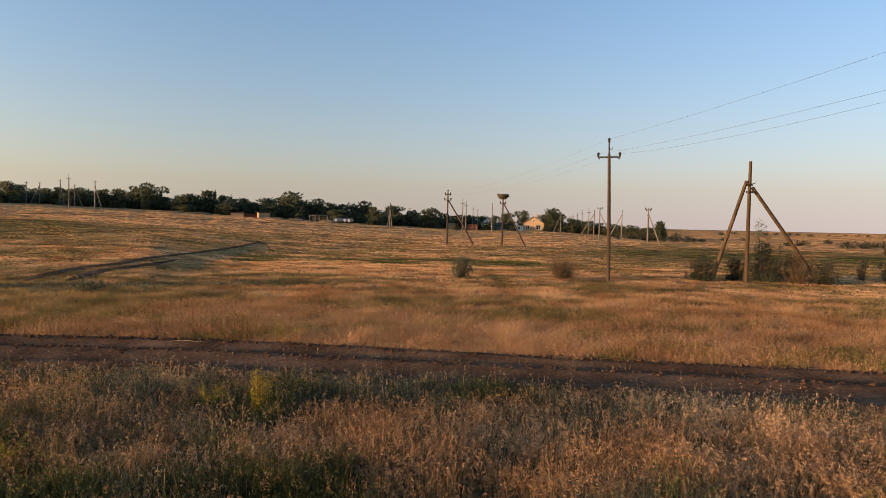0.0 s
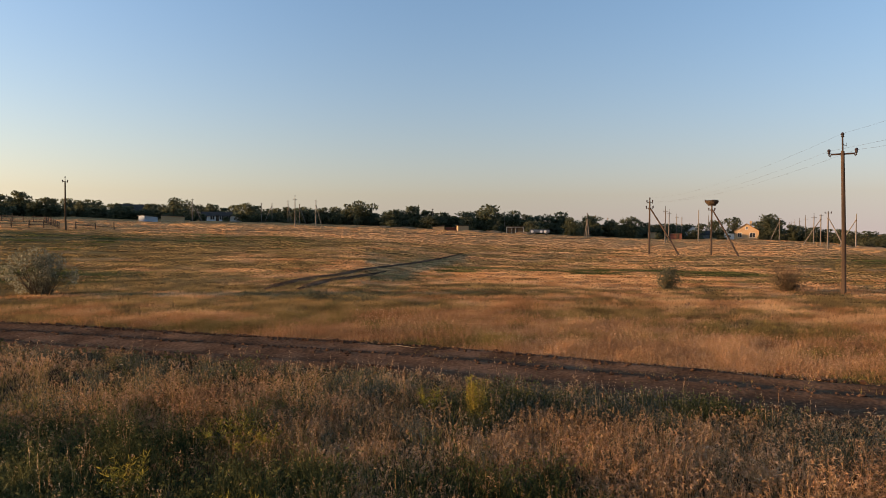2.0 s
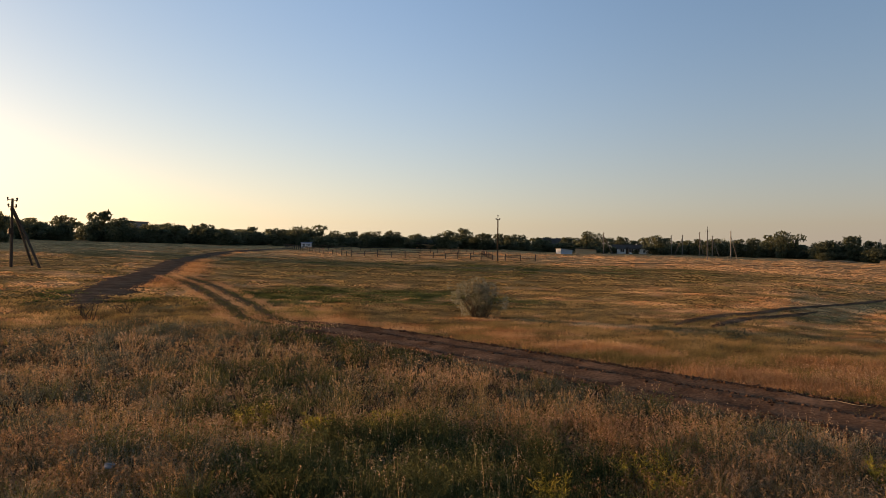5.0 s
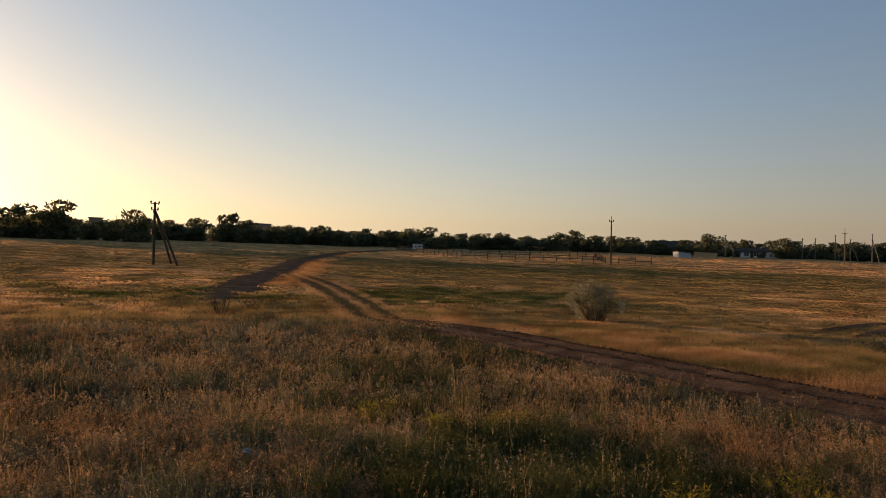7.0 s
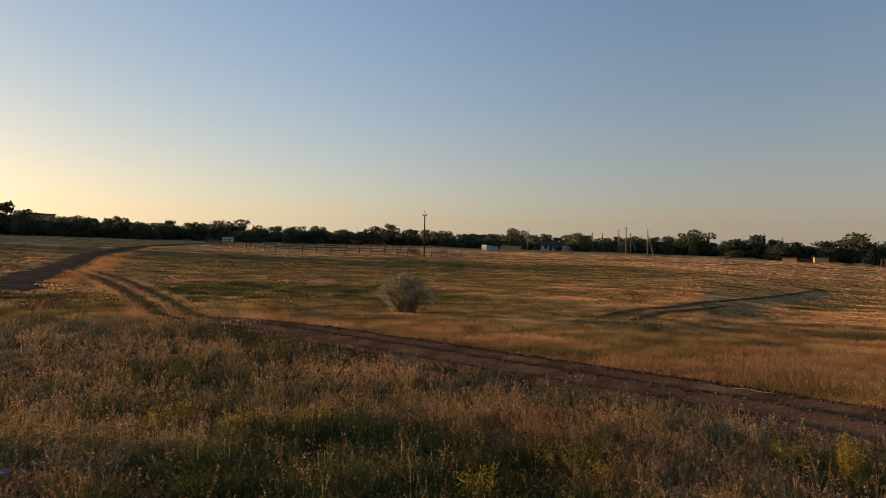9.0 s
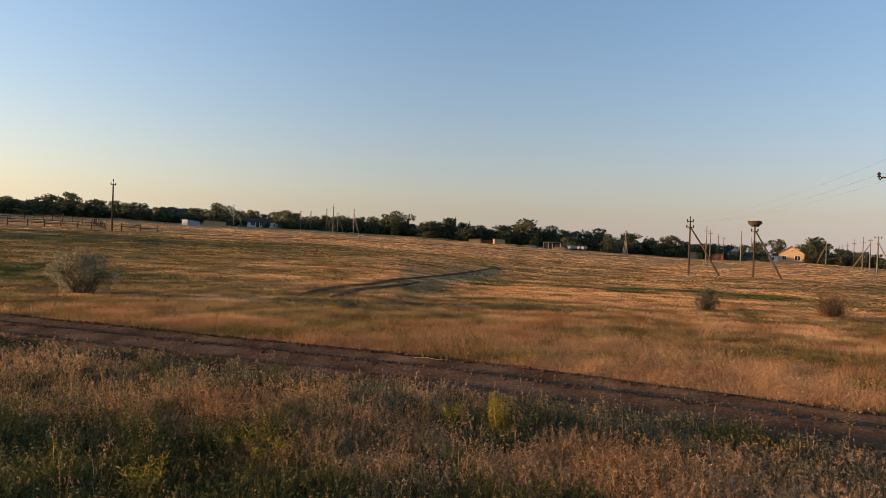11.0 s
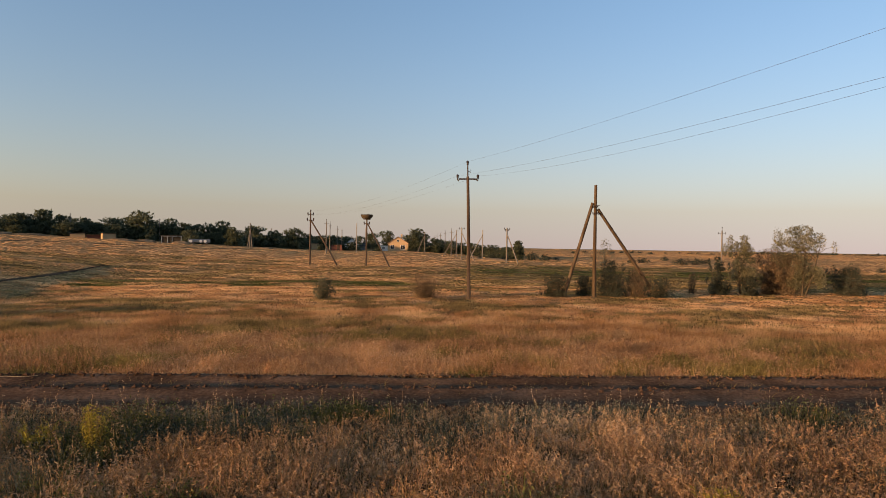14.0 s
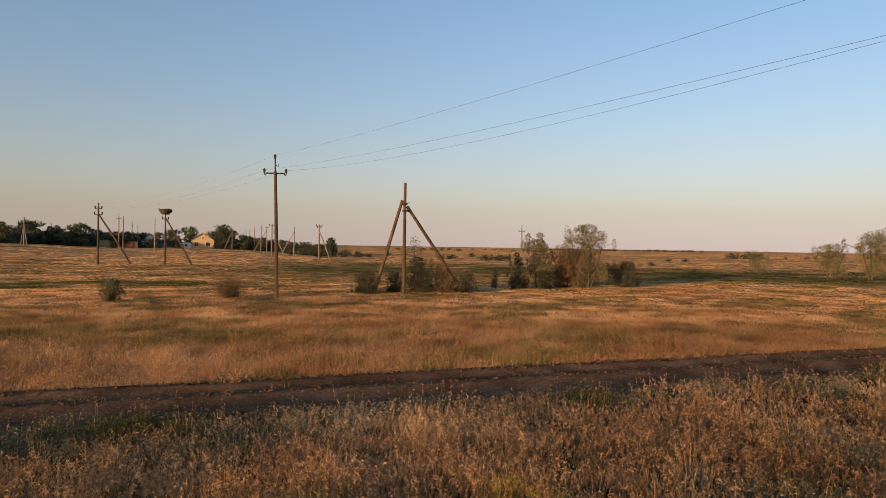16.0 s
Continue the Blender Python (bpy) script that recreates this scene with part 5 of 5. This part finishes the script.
# ---- village buildings ----
CREAM = solid_mat("cream_plaster", [(0.3, (0.36, 0.225, 0.12)), (0.7, (0.48, 0.32, 0.185))], 0.9, 0.8, 12, 0.1)
WHITE = solid_mat("whitewash", [(0.3, (0.45, 0.45, 0.44)), (0.7, (0.66, 0.65, 0.62))], 0.9, 0.9, 10, 0.1)
BLUISH = solid_mat("pale_blue_paint_and_shade", [(0.3, (0.24, 0.29, 0.33)), (0.7, (0.36, 0.40, 0.43))], 0.8, 0.9, 10, 0.1)
BRICK = solid_mat("red_brown_boards", [(0.3, (0.13, 0.045, 0.03)), (0.7, (0.24, 0.09, 0.06))], 0.9, 1.0, 10, 0.2)
SLATE = solid_mat("grey_asbestos_roof", [(0.3, (0.042, 0.036, 0.032)), (0.7, (0.09, 0.079, 0.07))], 0.95, 0.8, 9, 0.3)
TILE = solid_mat("brown_roof_tile", [(0.3, (0.14, 0.075, 0.045)), (0.7, (0.25, 0.14, 0.085))], 0.85, 0.8, 9, 0.3)
BLUE_ROOF = solid_mat("blue_metal_roof", [(0.3, (0.10, 0.17, 0.30)), (0.7, (0.16, 0.25, 0.40))], 0.5, 0.8, 9, 0.1)
GREY = solid_mat("grey_concrete_wall", [(0.3, (0.13, 0.12, 0.11)), (0.7, (0.23, 0.215, 0.20))], 0.9, 0.5, 8, 0.1)
GREY_METAL = solid_mat("grey_painted_metal", [(0.3, (0.07, 0.09, 0.11)), (0.7, (0.13, 0.15, 0.17))], 0.5, 1.0, 12, 0.1)
GLASS = solid_mat("dark_window_glass", [(0.3, (0.015, 0.018, 0.022)), (0.7, (0.03, 0.035, 0.04))], 0.08, 1.0, 5, 0.0)
SAND = solid_mat("heap_of_earth", [(0.3, (0.16, 0.10, 0.055)), (0.7, (0.30, 0.20, 0.12))], 1.0, 0.8, 6, 0.6, dist=0.1)


def window(parent, x, z, w, h, y=0.0, frame=WHITE):
    bm = bmesh.new()
    f = 0.10
    block(bm, (x - w / 2 - f, y - 0.06, z - f), (x + w / 2 + f, y - 0.01, z))
    block(bm, (x - w / 2 - f, y - 0.06, z + h), (x + w / 2 + f, y - 0.01, z + h + f))
    for e in (-w / 2 - f, w / 2, -0.03):
        block(bm, (x + e, y - 0.055, z), (x + e + (0.06 if e == -0.03 else f), y - 0.012, z + h))
    o = part("window", bm, frame, parent, "window with a pale frame")
    part("pane", block(bmesh.new(), (x - w / 2, y - 0.03, z), (x + w / 2, y - 0.015, z + h)), GLASS, o)


def gabled(name, az, r, w, d, h, rise, wall, roof, label, category, turn=0.0, windows=(), chimney=None, ridge="away", door=None, over=0.35):
    """A house with a pitched roof; its ridge runs away from the front or along it."""
    t = thing(name, place(az, r) - Vector((0, 0, 0.1)), label, category, turn=az + turn)
    bm = bmesh.new()
    if ridge == "away":
        prof = [(-w / 2, 0), (w / 2, 0), (w / 2, h), (0, h + rise), (-w / 2, h)]
        a, b = [bm.verts.new((x, 0, z)) for x, z in prof], [bm.verts.new((x, d, z)) for x, z in prof]
    else:
        prof = [(0, 0), (d, 0), (d, h), (d / 2, h + rise), (0, h)]
        a, b = [bm.verts.new((-w / 2, y, z)) for y, z in prof], [bm.verts.new((w / 2, y, z)) for y, z in prof]
    bm.faces.new(a), bm.faces.new(b[::-1])
    for k in range(5):
        bm.faces.new((a[k], b[k], b[(k + 1) % 5], a[(k + 1) % 5]))
    bmesh.ops.recalc_face_normals(bm, faces=bm.faces)
    part("wall", bm, wall, t)
    half = (w if ridge == "away" else d) / 2
    length = d if ridge == "away" else w
    roofs = []
    for e in (-1, 1):
        bm = bmesh.new()
        k = (half + over) / half
        pts = [(e * half * k, h - rise * (k - 1)), (0, h + rise), (0, h + rise + 0.12), (e * half * k, h - rise * (k - 1) + 0.12)]
        pts = [(u, v + 0.02) for u, v in pts]
        if ridge == "away":
            a, b = [bm.verts.new((u, -over, v)) for u, v in pts], [bm.verts.new((u, length + over, v)) for u, v in pts]
        else:
            a, b = [bm.verts.new((-w / 2 - over, d / 2 + u, v)) for u, v in pts], [bm.verts.new((w / 2 + over, d / 2 + u, v)) for u, v in pts]
        bm.faces.new(a), bm.faces.new(b[::-1])
        for q in range(4):
            bm.faces.new((a[q], b[q], b[(q + 1) % 4], a[(q + 1) % 4]))
        bmesh.ops.recalc_face_normals(bm, faces=bm.faces)
        roofs.append(part("roof", bm, roof, t))
    for x, z, ww, hh in windows:
        window(t, x, z, ww, hh)
    if door:
        part("door", block(bmesh.new(), (door - 0.45, -0.05, 0.1), (door + 0.45, 0.02, 2.1), 0.02), TAR, t, "dark wooden door")
    if chimney:
        bm = block(bmesh.new(), (chimney[0] - 0.3, chimney[1] - 0.3, h), (chimney[0] + 0.3, chimney[1] + 0.3, h + rise + 0.8))
        block(bm, (chimney[0] - 0.36, chimney[1] - 0.36, h + rise + 0.8), (chimney[0] + 0.36, chimney[1] + 0.36, h + rise + 0.92))
        part("chimney", bm, wall, roofs[1])
    return t


def flat_house(name, az, r, w, d, h, wall, roof, label, category, turn=0.0, windows=(), slope=0.25, door=None):
    """A plain low building under a single slightly sloping roof."""
    t = thing(name, place(az, r) - Vector((0, 0, 0.1)), label, category, turn=az + turn)
    bm = block(bmesh.new(), (-w / 2, 0, 0), (w / 2, d, h))
    for v in bm.verts:
        if v.co.z > h - 0.01 and v.co.x < 0:
            v.co.z += slope
    part("wall", bm, wall, t)
    bm = block(bmesh.new(), (-w / 2 - 0.25, -0.3, h + 0.01), (w / 2 + 0.25, d + 0.3, h + 0.15))
    for v in bm.verts:
        if v.co.x < 0:
            v.co.z += slope
    part("roof", bm, roof, t)
    for x, z, ww, hh in windows:
        window(t, x, z, ww, hh)
    if door is not None:
        part("door", block(bmesh.new(), (door - 0.45, -0.05, 0.1), (door + 0.45, 0.02, 2.05), 0.02), TAR, t, "dark wooden door")
    return t


gabled("house", -7.8, 236, 7.2, 9.0, 2.9, 2.3, CREAM, TILE, "cream gabled house with white-framed windows and brown roof", "house", windows=((-2.0, 0.9, 1.1, 1.3), (1.7, 0.8, 1.5, 1.4), (0.0, 3.4, 0.6, 0.7)), chimney=(1.2, 3.0))
flat_house("annexe", -6.55, 236, 3.0, 4.0, 2.0, WHITE, SLATE, "low white annexe beside the gabled house", "outbuilding", windows=((0.0, 0.8, 0.8, 0.7),), slope=0.1)
gabled("house", -3.85, 245, 4.6, 6.0, 2.2, 2.0, WHITE, BLUE_ROOF, "small white house with a blue gable roof", "house", windows=((0.0, 0.9, 1.2, 1.0),))
gabled("house", -4.7, 255, 3.4, 6.0, 1.5, 1.1, GREY, SLATE, "small grey hut with a dark roof", "house", ridge="along")
flat_house("shed", -2.55, 225, 3.6, 3.0, 2.0, BRICK, SLATE, "red-brown boarded shed with a flat roof", "shed", slope=-0.2, door=0.6)
flat_house("shed", -0.7, 228, 2.8, 3.0, 2.1, CREAM, SLATE, "small cream shed with a flat roof", "shed", slope=0.0)
flat_house("shed", 1.0, 232, 7.5, 3.0, 1.5, SLATE, SLATE, "long low grey shed under the trees", "shed", slope=0.1)
# yard at the village edge
flat_house("truck_body", 15.05, 205, 3.3, 2.2, 1.75, CREAM, WOOD, "pinkish box body of an old truck on the ground", "container", turn=12, slope=0.0)
flat_house("shed", 16.1, 208, 3.6, 2.0, 1.0, BRICK, TILE, "low red-brown boarded lean-to", "shed", slope=0.0)
flat_house("shed", 17.2, 207, 3.6, 2.4, 1.35, CREAM, SLATE, "low tan shed with a sloping roof", "shed", slope=-0.35)


def frame_shelter(az, r):
    t = thing("shelter", place(az, r), "open shelter of pale blue posts under a dark roof", "shelter", turn=az)
    for x in (-2.6, -1.0, 0.2, 2.6):
        for y in (0.0, 3.0):
            part("post", block(bmesh.new(), (x - 0.06, y - 0.06, -0.1), (x + 0.06, y + 0.06, 2.0), 0.01), BLUISH, t)
    part("rail", block(bmesh.new(), (-2.7, -0.05, 1.88), (2.7, 0.05, 2.02), 0.01), BLUISH, t)
    part("roof", block(bmesh.new(), (-3.0, -0.4, 2.03), (3.0, 3.4, 2.2), 0.02), SLATE, t)
    part("back_wall", block(bmesh.new(), (-2.7, 3.07, 0), (2.7, 3.2, 2.0), 0.02), SLATE, t)


frame_shelter(10.6, 204)


def tank_trailer(az, r):
    t = thing("trailer", place(az, r), "grey metal trailer with three white round covers", "trailer", turn=az)
    bm = block(bmesh.new(), (-3.0, 0, 0.55), (3.0, 1.9, 1.55), 0.15)
    part("body", bm, GREY_METAL, t)
    for x in (-2.3, 0.4, 1.6):
        part("cover", tube(bmesh.new(), [(x, 0.0, 0.95), (x, -0.08, 0.95)], [0.42, 0.40], 16), WHITE, t, "white round cover")
    for x in (-1.7, 1.9):
        for y in (0.15, 1.75):
            wheel = part("wheel", tube(bmesh.new(), [(x, y - 0.1, 0.38), (x, y + 0.1, 0.38)], [0.42, 0.42], 14), TAR, t, "black tyre")
            part("rim", tube(bmesh.new(), [(x, y - 0.12, 0.38), (x, y + 0.12, 0.38)], [0.2, 0.2], 10), GREY_METAL, wheel)


tank_trailer(8.5, 204)


def heap(name, az, r, w, d, h, mat, label, seed):
    rng = np.random.default_rng(seed)
    bm = bmesh.new()
    bmesh.ops.create_icosphere(bm, subdivisions=3, radius=1.0)
    for v in bm.verts:
        q = v.co.copy()
        b = 1 + 0.25 * noise.noise(q * 2.0 + Vector((seed, 0, 0))) + 0.1 * noise.noise(q * 6.0)
        v.co = Vector((q.x * w / 2 * b, q.y * d / 2 * b, max(q.z, -0.2) * h * b))
    me = bpy.data.meshes.new(name)
    bm.to_mesh(me)
    bm.free()
    me.materials.append(mat)
    ob = new(name, me)
    p = place(az, r)
    ob.matrix_basis = pose(p.x, p.y, p.z - 0.05, 0, 0, az)
    tagged(ob, label, "earth heap", "earth heaps")


for k, (a0, r0, w0, h0) in enumerate(((14.2, 198, 7, 0.7), (12.6, 199, 6, 0.8), (22.0, 200, 5, 0.6), (20.2, 203, 8, 0.5), (9.9, 199, 5, 0.8), (-16.0, 160, 7, 0.6), (-14.3, 165, 5, 0.5), (3.4, 195, 5, 0.5))):
    heap("earth_heap", a0, r0, w0, 3.0, h0, SAND, "low heap of pale dry earth and rubble", 60 + k)
# middle of the village
# a white shed; the blue tone puts its shaded face into the colour
flat_house("shed", 40.55, 190, 3.6, 3.0, 1.3, BLUISH, SLATE, "small white shed on the field edge, tinted blue for shade", "shed", turn=28, slope=0.35)
flat_house("wall", 38.95, 205, 6.2, 1.2, 1.35, CREAM, SLATE, "long low cream wall with a weathered top", "wall", slope=0.25)
gabled("house", 35.6, 222, 9.0, 7.0, 1.7, 1.3, WHITE, SLATE, "long whitewashed low house with a dark roof and windows", "house", ridge="along", windows=((-3.6, 0.6, 1.1, 1.0), (-1.4, 0.6, 1.2, 1.0), (1.3, 0.6, 1.2, 1.0), (3.4, 0.6, 1.1, 1.0)), door=0.1)
flat_house("annexe", 34.05, 220, 3.4, 4.0, 1.7, WHITE, SLATE, "white annexe with two windows", "outbuilding", windows=((-0.7, 0.6, 0.5, 0.7), (0.7, 0.6, 0.5, 0.7)))
gabled("house", 26.2, 240, 5.0, 7.0, 2.2, 2.2, GREY, SLATE, "grey gabled house half hidden by trees", "house")
gabled("barn", 52.3, 222, 8.5, 6.0, 1.9, 1.1, CREAM, SLATE, "cream-walled low barn with a dark roof", "barn", ridge="along", windows=((-2.5, 0.7, 0.8, 0.8), (2.2, 0.7, 0.8, 0.8)))
flat_house("wall", 50.5, 221, 6.0, 1.0, 1.0, CREAM, SLATE, "low cream yard wall beside the barn", "wall", slope=0.0)
flat_house("hut", 62.75, 212, 3.2, 3.0, 1.6, WHITE, BLUE_ROOF, "little white hut with a blue roof", "hut", windows=((-0.7, 0.6, 0.5, 0.6), (0.7, 0.6, 0.5, 0.6)), slope=0.0)
gabled("house", 57.4, 250, 6.0, 7.0, 2.3, 1.9, GREY, SLATE, "grey-roofed house behind the trees", "house", ridge="along")
gabled("house", 41.9, 250, 8.0, 7.0, 2.4, 2.2, GREY, SLATE, "grey-roofed house among the trees", "house", ridge="along")
gabled("house", 70.6, 245, 8.0, 7.0, 2.6, 2.0, GREY, SLATE, "dark hip-roofed house among the trees", "house", ridge="along")
flat_house("apartment_block", 76.3, 262, 11.0, 8.0, 6.8, GREY, SLATE, "long grey two-storey building with a flat roof", "building", windows=((-3.5, 4.4, 1.2, 1.2), (0.0, 4.4, 1.2, 1.2), (3.5, 4.4, 1.2, 1.2)), slope=0.0)
flat_house("building", 88.2, 250, 4.2, 5.0, 6.6, GREY, SLATE, "grey box-shaped building behind the trees", "building", slope=0.0)


# ---- the corral ----
def rail_fence(pts, label, step=2.7, seed=0):
    """Posts with two rails between corners given by azimuth and distance."""
    rng = np.random.default_rng(seed)
    base = place(*pts[0])
    t = thing("rail_fence", base, label, "fence", "corral fences")
    post_mesh = None
    prev = None
    for (a0, r0), (a1, r1) in zip(pts, pts[1:]):
        p, q = place(a0, r0), place(a1, r1)
        n = max(1, round((q - p).length / step))
        for k in range(n + 1):
            c = p.lerp(q, k / n)
            c.z = float(height(c.x, c.y))
            o = c - base
            if prev is None or (o - prev).length > 0.5:
                if post_mesh is None:
                    ob = part("post", tube(bmesh.new(), [(0, 0, -0.3), (0, 0, 0.6), (0, 0, 1.2)], [0.085, 0.08, 0.07], 6), TAR, t)
                    post_mesh = ob.data
                else:
                    ob = part("post", post_mesh, TAR, t)
                ob.location = o
                ob.rotation_euler = (rng.normal(0, 0.04), rng.normal(0, 0.04), rng.uniform(0, 6))
                ob.scale = (1, 1, rng.uniform(0.85, 1.15))
                if prev is not None:
                    for z in (0.55, 1.02):
                        if rng.uniform() < 0.93:
                            part("rail", rod(prev + Vector((0, 0, z + rng.normal(0, 0.04))), o + Vector((0, 0, z + rng.normal(0, 0.04))), 0.06, 0.05, 5), TAR, t)
                prev = o


rail_fence([(64.6, 190), (62.3, 152), (59.0, 128), (56.8, 132)], "weathered brown wooden rail fence of a corral", seed=1)
rail_fence([(56.8, 126), (52.0, 124), (48.8, 122), (46.9, 120)], "weathered brown wooden rail fence along the corral front", seed=2)
rail_fence([(45.8, 119), (43.2, 121)], "broken end of the wooden rail fence", seed=3)
rail_fence([(64.4, 196), (59.0, 178), (52.2, 168), (47.8, 152), (47.0, 124)], "weathered brown wooden rail fence behind the corral", seed=4)


# ---- small things near the road ----
def flower_plant(az, r, h, w, seed, label, n=46):
    """A tall bushy weed: upright stems, narrow leaves and yellow-green tops."""
    rng = np.random.default_rng(seed)
    t = thing("yellow_weed", place(az, r), label, "weed", "yellow weeds")
    stem, V = bmesh.new(), []
    for k in range(n):
        a, o = rng.uniform(0, 6.28), w * 0.25 * math.sqrt(rng.uniform())
        b = Vector((math.cos(a) * o, math.sin(a) * o, -0.03))
        hh = h * rng.uniform(0.4, 1.0) ** 0.8
        e = b + Vector((math.cos(a) * w * 0.55 * rng.uniform(), math.sin(a) * w * 0.55 * rng.uniform(), hh))
        tube(stem, [b, b.lerp(e, 0.5) + Vector((rng.normal(0, 0.015), rng.normal(0, 0.015), 0)), e], [0.005, 0.004, 0.002], 4)
        for j in range(22):
            f = rng.uniform(0.3, 1.0)
            c = b.lerp(e, f)
            d = Vector((rng.normal(), rng.normal(), rng.uniform(0.2, 1.2))).normalized() * rng.uniform(0.04, 0.10)
            s = d.cross(Vector((rng.normal(), rng.normal(), rng.normal()))).normalized() * rng.uniform(0.003, 0.0065)
            V.append([c, c + d * 0.5 + s, c + d, c + d * 0.5 - s])
    part("stem", stem, OLIVE, t)
    V = np.array(V)
    o = np.arange(len(V))[:, None] * 4
    part("foliage", big_mesh("foliage", V.reshape(-1, 3), np.concatenate([o + [0, 1, 2], o + [0, 2, 3]]), [YELLOW]), YELLOW, t)


flower_plant(15.1, 9.4, 0.78, 0.28, 71, "tall slender yellow-green weed beside the dirt road", 40)
flower_plant(18.9, 9.9, 0.5, 0.35, 72, "small yellow-green weed among the dry grass", 30)
flower_plant(36.1, 8.9, 0.42, 0.6, 73, "yellowish weed clump in the dry grass", 40)
flower_plant(34.0, 8.5, 0.40, 0.6, 74, "yellowish weed clump in the dry grass", 40)
flower_plant(44.0, 7.6, 0.5, 0.5, 75, "yellow-green weed clump in the meadow", 36)
flower_plant(63.0, 10.7, 0.45, 0.5, 76, "yellow-green weed clump in the meadow", 36)
flower_plant(57.5, 10.8, 0.45, 0.6, 77, "yellow-green weed clump in the meadow", 36)
flower_plant(68.0, 11.5, 0.45, 0.6, 78, "yellow-green weed clump in the meadow", 36)
flower_plant(-35.5, 7.3, 0.45, 0.35, 79, "small yellow-green weed in the dry grass", 30)
flower_plant(-39.0, 7.0, 0.4, 0.4, 80, "small yellow-green weed in the dry grass", 30)
flower_plant(36.0, 6.3, 0.4, 0.5, 81, "yellow-green weed clump in the meadow", 36)


def lying_stick(az, r, length, turn):
    p = place(az, r)
    t = thing("stick", p + Vector((0, 0, 0.10)), "pale dry stick lying on the road edge", "stick", turn=turn)
    bm = tube(bmesh.new(), [(-length / 2, 0, 0), (-length / 6, 0.03, 0.03), (length / 5, -0.02, 0.02), (length / 2, 0.03, 0.03)], [0.006, 0.007, 0.006, 0.004], 6)
    part("shaft", bm, STICK, t)


STICK = solid_mat("bleached_wood", [(0.3, (0.22, 0.16, 0.10)), (0.7, (0.36, 0.27, 0.18))], 0.9, 6, 60, 0.2)
lying_stick(20.8, 15.3, 0.9, -2)


def litter(az, r):
    p = place(az, r)
    bm = bmesh.new()
    bmesh.ops.create_icosphere(bm, subdivisions=2, radius=0.055)
    for v in bm.verts:
        v.co *= 1 + 0.8 * noise.noise(v.co * 22)
        v.co.z *= 0.55
    me = bpy.data.meshes.new("crumpled_bag")
    bm.to_mesh(me)
    bm.free()
    me.materials.append(GREY)
    ob = new("crumpled_bag", me)
    ob.location = (p.x, p.y, p.z + 0.26)
    tagged(ob, "crumpled greyish-white plastic bag caught in the grass", "litter")


litter(78.8, 9.3)


def dead_bush(az, r, h, w, seed):
    rng = np.random.default_rng(seed)
    t = thing("dead_bush", place(az, r), "dark leafless dead bush with crooked branches", "bush")
    for k in range(7):
        bm = bmesh.new()
        a = rng.uniform(0, 6.28)
        p = Vector((0, 0, -0.1))
        pts, rad = [p], [0.028]
        for j in range(4):
            p = p + Vector((math.cos(a) * w * rng.uniform(0.05, 0.25), math.sin(a) * w * rng.uniform(0.05, 0.25), h * rng.uniform(0.12, 0.34)))
            a += rng.normal(0, 0.6)
            pts.append(p)
            rad.append(0.024 - 0.005 * j)
        tube(bm, pts, rad, 5)
        for q in pts[2:]:
            tube(bm, [q, q + Vector((rng.normal(0, 0.12), rng.normal(0, 0.12), rng.uniform(0.05, 0.2)))], [0.012, 0.004], 4)
        part("branch", bm, BARK, t)


dead_bush(79.4, 32.0, 1.0, 1.0, 91)
dead_bush(76.6, 34.0, 0.6, 1.2, 92)
